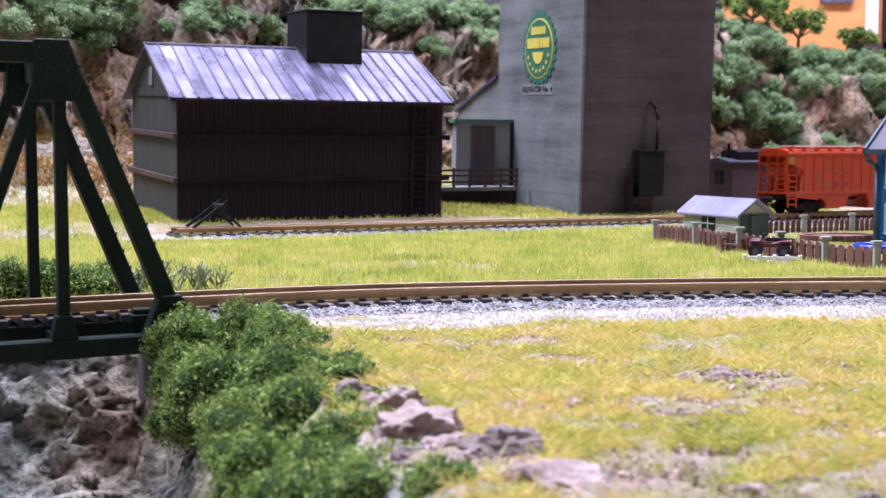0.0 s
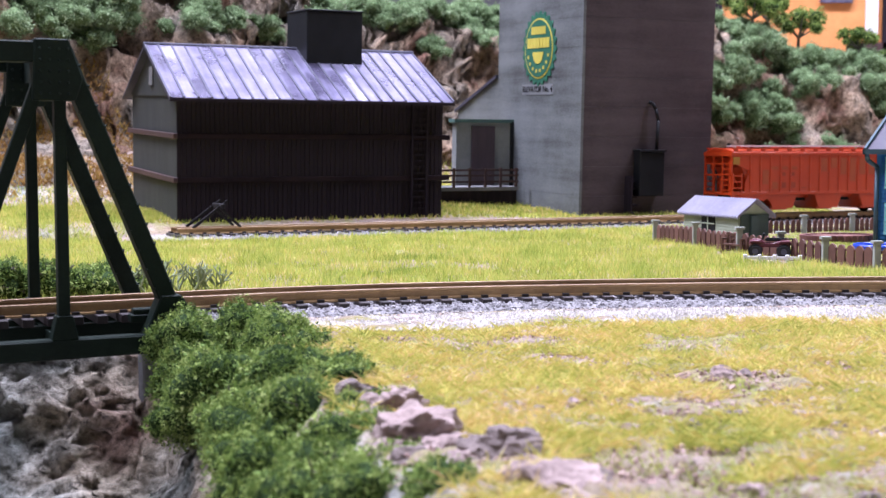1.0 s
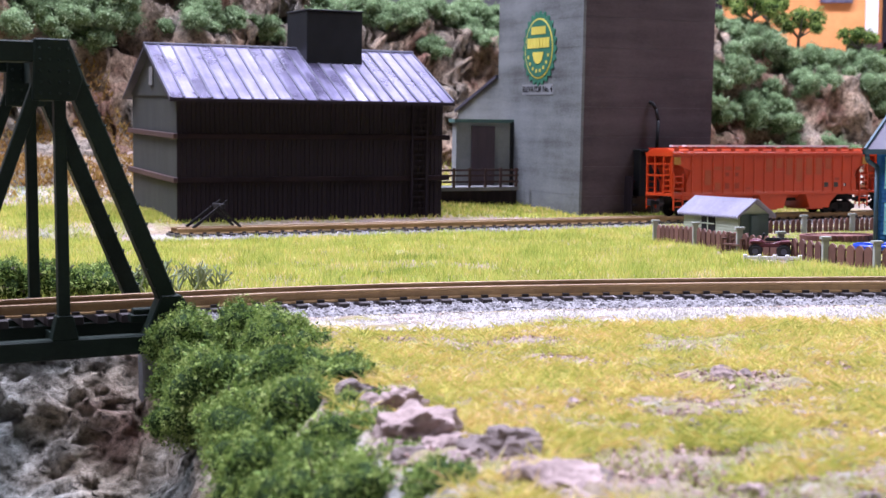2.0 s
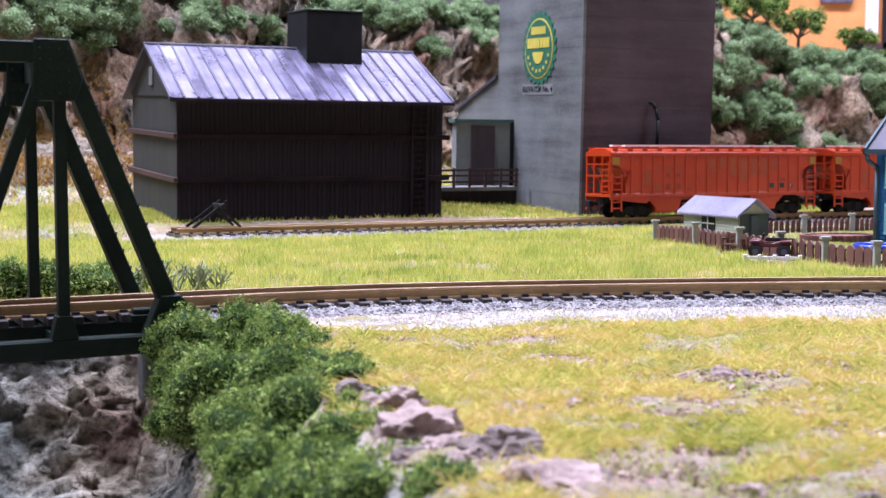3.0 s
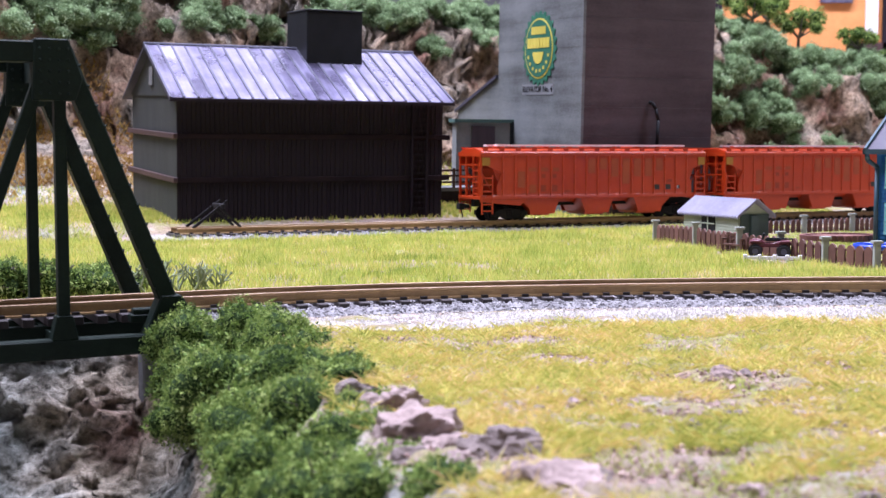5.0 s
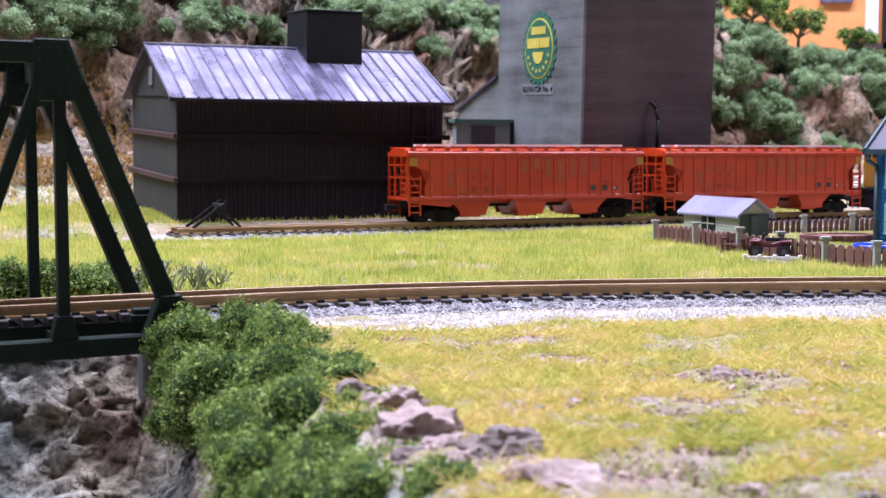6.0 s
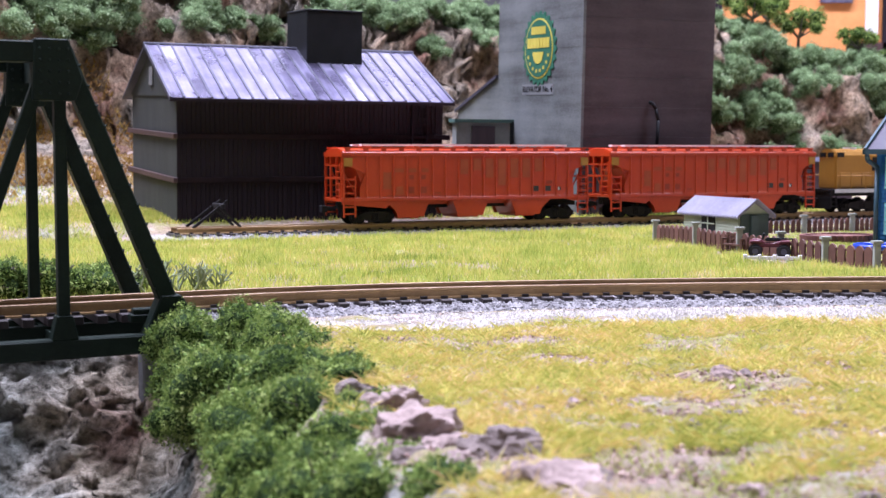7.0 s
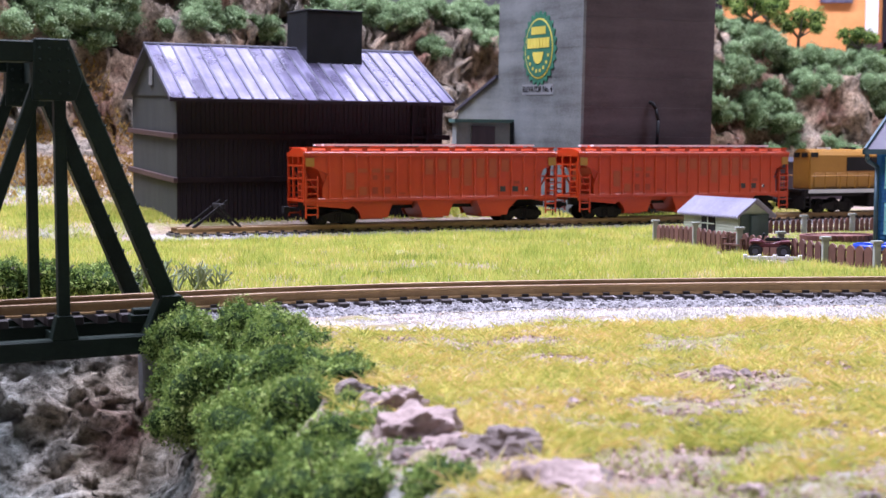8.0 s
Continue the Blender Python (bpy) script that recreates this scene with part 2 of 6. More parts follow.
# ---- ground ----
def ground_material():
    m, nt, bsdf, vec = base_material("layout_ground")
    geo = nt.nodes.new("ShaderNodeNewGeometry")
    up = nt.nodes.new("ShaderNodeSeparateXYZ")
    nt.links.new(geo.outputs["True Normal"], up.inputs[0])
    patch, mid, fine = noise_node(nt, vec, 45, 4), noise_node(nt, vec, 170, 5, 0.65), noise_node(nt, vec, 1100, 5, 0.7)
    turf = ramp_node(nt, mid, [(0.3, (0.17, 0.19, 0.05)), (0.5, (0.33, 0.32, 0.10)), (0.7, (0.42, 0.36, 0.18))])
    earth = ramp_node(nt, fine, [(0.3, (0.27, 0.195, 0.155)), (0.7, (0.52, 0.41, 0.34))])
    soil = mix_node(nt, ramp_node(nt, patch, [(0.36, (0, 0, 0)), (0.52, (1, 1, 1))]), turf, earth)
    craggy = noise_node(nt, vec, 380, 8, 0.72, 0.2)
    rock = ramp_node(nt, craggy, [(0.34, (0.10, 0.09, 0.08)), (0.42, (0.36, 0.34, 0.30)), (0.52, (0.60, 0.57, 0.51)), (0.64, (0.88, 0.85, 0.79))])
    stain = ramp_node(nt, noise_node(nt, vec, 24, 3), [(0.34, (0.52, 0.62, 0.64)), (0.45, (0.84, 0.84, 0.78)), (0.54, (0.95, 0.86, 0.72)), (0.64, (0.62, 0.42, 0.35))])
    rock = mix_node(nt, 1.0, rock, stain, "MULTIPLY")
    grit = ramp_node(nt, fine, [(0.3, (0.55, 0.55, 0.55)), (0.6, (1, 1, 1))])
    rock = mix_node(nt, 0.4, rock, grit, "MULTIPLY")
    steep = math_node(nt, "ADD", up.outputs[2], math_node(nt, "MULTIPLY", math_node(nt, "SUBTRACT", mid, 0.5), 0.25))
    wall = ramp_node(nt, steep, [(0.86, (1, 1, 1)), (0.95, (0, 0, 0))])
    place = nt.nodes.new("ShaderNodeSeparateXYZ")
    nt.links.new(vec, place.inputs[0])
    gorge = math_node(nt, "LESS_THAN", place.outputs[2], -0.0035)
    crest = math_node(nt, "GREATER_THAN", place.outputs[2], 0.044)
    bare = math_node(nt, "MAXIMUM", gorge, crest)
    speck = ramp_node(nt, noise_node(nt, vec, 420, 6, 0.75), [(0.38, (0.35, 0.33, 0.32)), (0.5, (0.9, 0.88, 0.86)), (0.64, (1.0, 1.0, 1.0))])
    rock = mix_node(nt, 0.45, rock, speck, "MULTIPLY")
    upland = math_node(nt, "GREATER_THAN", place.outputs[2], 0.016)
    rock = mix_node(nt, upland, rock, mix_node(nt, 1.0, rock, (0.64, 0.53, 0.46), "MULTIPLY"))
    cover = mix_node(nt, wall, soil, rock)
    nt.links.new(mix_node(nt, bare, cover, rock), bsdf.inputs["Base Color"])
    bsdf.inputs["Roughness"].default_value = 0.85
    bsdf.inputs["Specular IOR Level"].default_value = 0.25
    bump_in(nt, bsdf, math_node(nt, "ADD", math_node(nt, "MULTIPLY", fine, 0.6), math_node(nt, "ADD", mid, math_node(nt, "MULTIPLY", craggy, 1.2))), 1.0, 0.0016)
    return m


def build_ground():
    xs = np.concatenate([np.arange(-900, -420, 24), np.arange(-420, -290, 5), np.arange(-290, -200, 2.8), np.arange(-200, -110, 2.4), np.arange(-110, 20, 0.8),
                         np.arange(20, 100, 1.3), np.arange(100, 130, 2.4), np.arange(130, 440, 2.8), np.arange(460, 950, 24)])
    ys = np.concatenate([np.arange(-500, 40, 18), np.arange(40, 100, 3), np.arange(100, 285, 0.8), np.arange(285, 560, 3.2), np.arange(560, 1000, 2.6), np.arange(1000, 1300, 12)])
    x, y = np.meshgrid(xs, ys)
    z = ground_z(x, y)
    gap, q = ravine(x, y), siding_q(x, y)
    z = z + np.where((y < 235) & (gap < 2), 0.55 * fbm(x / 4.2, y / 4.2, 2.0, 4, 0.6), 0)
    # crags: broken ledges on the ravine wall and the hillside
    crag = smooth(gap / 10) * smooth((110 - gap) / 60) * (1 - 0.6 * smooth((x + 45) / 15))
    west = 1 - smooth((x + 130) / 60)
    hill = smooth((q - 195 + 58 * west) / 25) * (1 - smooth((q - 330) / 60))
    for w, cell, push in ((crag, 17.0, 3.4), (hill, 30.0, 10.0), (crag, 6.5, 2.0), (hill, 12.0, 7.0), (crag, 3.0, 1.7), (hill, 6.5, 3.0), (crag, 1.7, 1.0)):
        a = fbm(x / cell, y / cell, z / cell, 5, 0.55)
        b = fbm(x / cell + 31, y / cell, z / cell * 1.6, 5, 0.55)
        ledge = np.abs(fbm(x / cell / 1.7, y / cell / 1.7, z / cell * 1.4 + 9, 4, 0.55))
        x = x + w * push * 0.55 * b
        y = y - w * push * (a * 0.7 + (0.35 - ledge) * 1.1)
        z = z + w * push * 0.5 * (a + b * 0.4)
    nx, ny = len(xs), len(ys)
    i = np.arange(nx * ny).reshape(ny, nx)
    faces = np.stack([i[:-1, :-1], i[:-1, 1:], i[1:, 1:], i[1:, :-1]], -1).reshape(-1, 4)
    me = arrays_mesh("ground", np.stack([x, y, z], -1).reshape(-1, 3), faces, ground_material(), True)
    tagged(new("ground", me), "sculpted model scenery with turf, earth, rocky hillside and a ravine", "ground", kind="structure")


build_ground()
bm = bmesh.new()
box(bm, -905, 945, -515, 1300, -900, -62)
mono("layout_bench", bm, paint("bench_board", (0.05, 0.045, 0.04), (0.09, 0.08, 0.07), 4, 90, 0.7), "dark boarded bench that carries the model scenery", "bench", kind="structure")


# ---- room round the layout ----
def build_room():
    wall = paint("room_wall", (0.13, 0.125, 0.13), (0.18, 0.175, 0.18), 2, 60, 0.8)
    tile = paint("ceiling_white", (0.30, 0.30, 0.31), (0.4, 0.4, 0.41), 3, 90, 0.9)
    for name, q in (("wall_north", (-3200, 3200, 3400, 3500, -900, 1560)), ("wall_south", (-3200, 3200, -1700, -1600, -900, 1560)),
                    ("wall_west", (-3300, -3200, -1600, 3400, -900, 1560)), ("wall_east", (3200, 3300, -1600, 3400, -900, 1560))):
        bm = bmesh.new()
        box(bm, *q)
        mono(name, bm, wall, "plain painted exhibition room wall", "wall", kind="structure")
    bm = bmesh.new()
    box(bm, -3200, 3200, -1600, 3400, 1550, 1600)
    mono("ceiling", bm, tile, "plain white room ceiling", "ceiling", kind="structure")
    bm = bmesh.new()
    box(bm, -3200, 3200, -1600, 3400, -950, -900)
    mono("floor", bm, paint("room_floor", (0.12, 0.115, 0.11), (0.2, 0.19, 0.18), 3, 60, 0.5), "grey hard exhibition room floor", "floor", kind="structure")
    tray = paint("fixture_enamel", (0.7, 0.7, 0.7), (0.8, 0.8, 0.8), 20, 200, 0.4)
    for fx, fy, _ in FIXTURES:
        t = thing("ceiling_light", at(fx * 1000, fy * 1000, 1550), "white enamel fluorescent ceiling fixture", "ceiling light", "ceiling lights")
        bm = bmesh.new()
        box(bm, -580, 580, -130, 130, -40, 0)
        box(bm, -580, 580, -130, -118, -70, -40)
        box(bm, -580, 580, 118, 130, -70, -40)
        part("housing", bm, tray, t)


build_room()


# ---- tracks ----
def rail_profile(top):
    h = top
    return [(-0.75, h - 2.1), (0.75, h - 2.1), (0.75, h - 1.8), (0.22, h - 1.6), (0.22, h - 0.65), (0.5, h - 0.45), (0.5, h), (-0.5, h), (-0.5, h - 0.45), (-0.22, h - 0.65), (-0.22, h - 1.6), (-0.75, h - 1.8)]


def sweep(points, offset, outline):
    """Sweep an outline along a plan line, shifted sideways."""
    p = np.array(points, float)
    d = np.gradient(p, axis=0)
    d /= np.linalg.norm(d, axis=1)[:, None]
    nrm = np.stack([-d[:, 1], d[:, 0]], -1)
    bm = bmesh.new()
    rings = []
    for c, k in zip(p, nrm):
        rings.append([bm.verts.new((c[0] + k[0] * (offset + a), c[1] + k[1] * (offset + a), b)) for a, b in outline])
    for r0, r1 in zip(rings, rings[1:]):
        for i in range(len(outline)):
            j = (i + 1) % len(outline)
            bm.faces.new((r0[i], r0[j], r1[j], r1[i]))
    bm.faces.new(rings[0])
    bm.faces.new(rings[-1][::-1])
    return bm


def resample(points, step):
    p = np.array(points, float)
    s = np.concatenate([[0], np.cumsum(np.linalg.norm(np.diff(p, axis=0), axis=1))])
    t = np.arange(0, s[-1], step)
    return np.stack([np.interp(t, s, p[:, 0]), np.interp(t, s, p[:, 1])], -1)


def main_line():
    """Centre line: straight over the bridge, then easing into a long curve."""
    pts, x, y, a = [], BRIDGE_END[0], BRIDGE_END[1], radians(BRIDGE_ANGLE)
    for k in range(90):
        pts.append((x - (90 - k) * 3 * BRIDGE_U[0], y - (90 - k) * 3 * BRIDGE_U[1]))
    for k in range(200):
        pts.append((x, y))
        s = k * 2.0
        bend = 0.0 if s < 2 else (0.0042 if s < 70 else 0.0016)
        a -= bend * 2.0 * (1 if a > radians(2) else 0)
        x, y = x + 2.0 * math.cos(a), y + 2.0 * math.sin(a)
    return pts


def siding_line(s):
    """A point on the siding's centre line, s along it, and across."""
    return (-1.9 + TRACK_U[0] * s, 493.8 + TRACK_U[1] * s)


MAIN = main_line()
SIDING = [siding_line(s) for s in np.arange(-101, 420, 3.0)]


def build_track(name, line, label, pitch, sleeper):
    t = thing(name, at(0, 0, 0), label, "railway track", kind="structure")
    for side in (-4.75, 4.75):
        rail = part("rail", sweep(line, side, rail_profile(RAIL_Z)), RAIL_BROWN, t, "brown-weathered metal rail")
        part("rail_head", sweep(line, side, [(-0.42, RAIL_Z), (0.42, RAIL_Z), (0.36, RAIL_Z + 0.06), (-0.36, RAIL_Z + 0.06)]), RAIL_TOP, rail, "worn brass-brown running surface")
    bm = bmesh.new()
    box(bm, -0.95, 0.95, -8.2, 8.2, 0.4, 1.9)
    worn(bm, 0.12)
    for side in (-4.75, 4.75):
        for k in (-1, 1):
            box(bm, -0.65, 0.65, side + k * 0.95 - 0.35, side + k * 0.95 + 0.35, 1.85, 2.45)
    me = mesh_of("tie", bm, TIE)
    p = resample(line, pitch)
    ang = np.degrees(np.arctan2(*np.gradient(p, axis=0).T[::-1]))
    for (x, y), a in list(zip(p, ang))[:280]:
        piece("tie", me, t, x, y, 0, a)


build_track("main_track", MAIN, "brown code rail track on dark plastic ties", 4.15, None)
build_track("siding_track", SIDING, "weathered siding track with dark ties ending at a bumper", 4.7, None)


# ---- truss bridge ----
def build_bridge():
    t = thing("truss_bridge", at(BRIDGE_END[0], BRIDGE_END[1], 0, BRIDGE_ANGLE), "dark green riveted steel truss railway bridge", "bridge")
    ends = -0.5
    posts = [-20.9 - 18.5 * k for k in range(6)]
    for y in (-17.0, 12.5):
        bm = bmesh.new()
        box(bm, -118, ends + 0.5, y - 1.5, y + 1.5, -3.8, -0.5)
        worn(bm, 0.25)
        part("bottom_chord", bm, GREEN_STEEL, t)
        bm = bmesh.new()
        box(bm, -116, posts[0] + 0.8, y - 1.7, y + 1.7, 44.6, 48.0)
        worn(bm, 0.25)
        part("top_chord", bm, GREEN_STEEL, t)
        bm = bmesh.new()
        beam(bm, (ends - 0.8, y, -0.8), (posts[0] + 0.4, y, 47.0), 3.0, 3.3, (0, 1, 0))
        worn(bm, 0.25)
        part("end_post", bm, GREEN_STEEL, t)
        for k, x in enumerate(posts):
            bm = bmesh.new()
            box(bm, x - 0.95, x + 0.95, y - 1.1, y + 1.1, -0.6, 45)
            worn(bm, 0.15)
            part("vertical_post", bm, GREEN_STEEL, t)
            if k < 5:
                bm = bmesh.new()
                beam(bm, (x - 1.9, y, 45), (posts[k + 1], y, -0.5), 2.0, 2.1, (0, 1, 0))
                worn(bm, 0.15)
                part("diagonal", bm, GREEN_STEEL, t)
            bm = bmesh.new()
            prism(bm, [(x - 2.2, -0.6), (x + 2.2, -0.6), (x + 1.3, 3.4), (x - 1.3, 3.4)], y - 1.5, y + 1.5)
            worn(bm, 0.15)
            part("gusset_plate", bm, GREEN_STEEL, t)
        bm = bmesh.new()
        prism(bm, [(posts[0] - 4.5, 38.5), (posts[0] + 2.4, 38.5), (posts[0] + 3.6, 42), (posts[0] + 1.4, 48.4), (posts[0] - 4.0, 48.4)], y - 2.0, y + 2.0)
        worn(bm, 0.2)
        part("gusset_plate", bm, GREEN_STEEL, t)
        if y < 0:
            bm = bmesh.new()
            prism(bm, [(ends - 7.5, -0.7), (ends + 1.2, -0.7), (ends + 1.2, 1.8), (ends - 1.0, 6.0), (ends - 4.6, 6.0)], y - 1.9, y + 1.9)
            worn(bm, 0.2)
            part("gusset_plate", bm, GREEN_STEEL, t)
        # rivet heads on the end post and the plates
        bm = bmesh.new()
        for k in range(14):
            f = (k + 0.6) / 14.6
            x = ends - 0.8 + f * (posts[0] + 0.4 - ends + 0.8)
            z = -0.8 + f * 47.8
            for dx in (-1.45, 1.45):
                rod(bm, (x + dx * 0.94, y - 1.5, z + dx * 0.34), (x + dx * 0.94, y - 1.85, z + dx * 0.34), 0.26, 0.14, 6)
            rod(bm, (x + 1.5, y, z + 0.6), (x + 1.95, y, z + 0.76), 0.26, 0.14, 6)
        for gx in (-3.2, -1.7, -0.2, 1.2):
            for gz in (39.6, 41.4, 43.2, 45.0, 46.8):
                rod(bm, (posts[0] + gx, y - 2.0, gz), (posts[0] + gx, y - 2.3, gz), 0.26, 0.14, 6)
        for gx in (-5.4, -4.0, -2.6, -1.2):
            for gz in (0.4, 1.9):
                rod(bm, (ends + gx, y - 1.9, gz), (ends + gx, y - 2.2, gz), 0.26, 0.14, 6)
        tagged(part("rivet", bm, GREEN_STEEL, t), kind="stuff")
    for x in posts[:5] + [ends - 2]:
        bm = bmesh.new()
        box(bm, x - 1.2, x + 1.2, -16, 11.5, -3.2, -0.2)
        part("floor_beam", bm, GREEN_STEEL, t)
    for y in (-5, 5):
        bm = bmesh.new()
        box(bm, -118, 1.5, y - 1, y + 1, -2.2, 0.3)
        part("stringer", bm, GREEN_STEEL, t)
    for x in (posts[0],) + tuple(posts[2:5:2]):
        bm = bmesh.new()
        box(bm, x - 1.2, x + 1.2, -15.6, 11.1, 42.5, 47)
        part("portal_strut", bm, GREEN_STEEL, t)
    for y in (-14.5,):
        bm = bmesh.new()
        box(bm, ends - 9, ends - 4.6, y - 1.2, y + 1.6, 1.2, 2.6)
        box(bm, ends - 8.5, ends - 5.0, y - 0.9, y + 1.2, 2.6, 3.6)
        worn(bm, 0.2)
        part("bearing_block", bm, GREEN_STEEL, t)
    a = thing("bridge_pier", at(BRIDGE_END[0], BRIDGE_END[1], 0, BRIDGE_ANGLE), "grey moulded concrete pier under the bridge end", "pier")
    for y in (-15.0, 10.5):
        bm = bmesh.new()
        box(bm, ends - 7.4, ends - 3.6, y - 2, y + 2, -42, -3.9)
        worn(bm, 0.3)
        part("column", bm, CONCRETE, a)
        bm = bmesh.new()
        box(bm, ends - 3.5, ends - 1.4, y - 1.5, y + 1.5, -42, -3.9)
        worn(bm, 0.3)
        part("buttress", bm, CONCRETE, a)


build_bridge()


# ---- warehouse beside the siding ----
BARN = (-97.2, 474.1, 4.6)


def build_barn():
    t = thing("warehouse", at(*BARN, TRACK_ANGLE, 2.4), "dark weathered timber warehouse with a standing-seam tin roof", "warehouse")
    L, D, H, R = 106.0, 78.0, 46.0, 64.5
    bm = bmesh.new()
    box(bm, 0, L, 0, D, -8, H)
    part("core_wall", bm, BARN_GREY, t, "grey painted end walls")
    # board siding on the track front
    me_bm = bmesh.new()
    box(me_bm, -0.82, 0.82, -0.55, 0.0, -2, H - 0.2)
    worn(me_bm, 0.12)
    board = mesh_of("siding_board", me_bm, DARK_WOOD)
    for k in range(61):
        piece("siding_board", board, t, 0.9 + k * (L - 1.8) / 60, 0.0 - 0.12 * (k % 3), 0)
    for z in (15.5, 31.5):
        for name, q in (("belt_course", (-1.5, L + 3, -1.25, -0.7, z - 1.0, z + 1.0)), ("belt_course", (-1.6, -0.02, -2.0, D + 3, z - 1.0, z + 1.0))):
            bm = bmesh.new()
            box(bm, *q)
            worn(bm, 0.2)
            part(name, bm, BELT_SHADED if q[1] > 50 else BELT_BROWN, t, "brown timber belt course")
    for x in (0, L):
        bm = bmesh.new()
        prism(bm, [(0, H), (D, H), (D / 2, R - 0.6)], x - 0.6, x + 0.6, "x")
        part("gable", bm, BARN_GREY, t, "grey boarded gable")
    bm = bmesh.new()
    box(bm, -1.2, -0.65, D / 2 - 4.5, D / 2 + 1.5, 50, 57)
    part("gable_vent", bm, CONCRETE, t, "slatted grey vent")
    # roof slabs with raised seams
    half, over = D / 2, 4.0
    rise = (R - H) / half
    for side in (-1, 1):
        bm = bmesh.new()
        y0 = -over if side < 0 else D + over
        prism(bm, [(y0, H - over * rise + 0.2), (y0, H - over * rise + 1.0), (half, R + 0.8), (half, R - 0.2)], -3.4, L + 3.4, "x")
        slope = part("roof_slope", bm, SEAM, t, "grey roof slope")
        if side < 0:
            front = slope
    # tin sheets laid one by one, no two quite in line
    wide = (L + 6.0) / 22
    kb = bmesh.new()
    prism(kb, [(-over - half, -over * rise - half * rise + 0.02), (-over - half, -over * rise - half * rise + 0.42), (0, 0.42), (0, 0.02)], -wide / 2 + 0.05, wide / 2 - 0.05, "x")
    sheet = mesh_of("tin_sheet", kb, TIN)
    rng = random.Random(8)
    for k in range(22):
        piece("tin_sheet", sheet, front, -3.0 + (k + 0.5) * wide, half, R + 0.85, 0, rng.uniform(-0.15, 0.15), rng.uniform(-0.55, 0.55))
    sb = bmesh.new()
    beam(sb, (0, -over, H - over * rise + 1.5), (0, half, R + 1.3), 0.5, 0.75, (1, 0, 0))
    seam = mesh_of("roof_seam", sb, SEAM)
    for k in range(23):
        piece("roof_seam", seam, t, -3.0 + k * (L + 6.0) / 22, 0, 0)
    bm = bmesh.new()
    rod(bm, (-3.6, half, R + 1.2), (L + 3.6, half, R + 1.2), 0.8)
    part("ridge_cap", bm, SEAM, t)
    bm = bmesh.new()
    box(bm, -3.4, L + 3.4, -over - 0.3, -over, H - over * rise - 0.1, H - over * rise + 0.95)
    part("fascia", bm, DARK_WOOD, t)
    # rooftop box
    bm = bmesh.new()
    box(bm, 58.5, 82.0, 26.5, 52, 54, 80.4)
    worn(bm, 0.3)
    lid = part("rooftop_housing", bm, BLACK_PLASTIC, t, "black boxy rooftop housing")
    bm = bmesh.new()
    box(bm, 58.2, 82.3, 26.2, 52.3, 80.4, 81.2)
    worn(bm, 0.25)
    part("housing_cap", bm, BLACK_PLASTIC, lid)
    # ladder
    bm = bmesh.new()
    for x in (92.6, 98.8):
        box(bm, x - 0.35, x + 0.35, -2.0, -1.0, 2, H - 2)
    ladder = part("ladder", bm, DARK_WOOD, t, "tall dark fixed ladder")
    rb = bmesh.new()
    box(rb, 92.9, 98.5, -1.8, -1.3, -0.25, 0.25)
    rung = mesh_of("rung", rb, DARK_WOOD)
    for k in range(18):
        piece("rung", rung, ladder, 0, 0, 3.5 + k * 2.35)


build_barn()


# ---- grain elevator ----
ELEV = (57.9, 552.0, 3.0)


def elevator_material(name, c0, c1, c2):
    m, nt, bsdf, vec = base_material(name)
    up = nt.nodes.new("ShaderNodeSeparateXYZ")
    nt.links.new(vec, up.inputs[0])
    long = noise_node(nt, stretched(nt, vec, 9, 9, 85), 1.0, 5)
    big, fine = noise_node(nt, vec, 32, 4), noise_node(nt, stretched(nt, vec, 1, 1, 2.5), 700, 4, 0.7)
    f = math_node(nt, "ADD", math_node(nt, "MULTIPLY", long, 0.5), math_node(nt, "ADD", math_node(nt, "MULTIPLY", big, 0.3), math_node(nt, "MULTIPLY", fine, 0.2)))
    nt.links.new(ramp_node(nt, f, [(0.40, c0), (0.49, c1), (0.59, c2)]), bsdf.inputs["Base Color"])
    bsdf.inputs["Roughness"].default_value = 0.7
    bump_in(nt, bsdf, fine, 0.3, 0.0002)
    return m


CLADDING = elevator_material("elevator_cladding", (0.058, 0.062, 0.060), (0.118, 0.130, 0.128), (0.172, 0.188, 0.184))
# Track-side copy of the cladding: browner, with that side's shade put into it.
SHADED_CLADDING = elevator_material("shaded_cladding", (0.028, 0.018, 0.019), (0.054, 0.038, 0.040), (0.080, 0.061, 0.063))


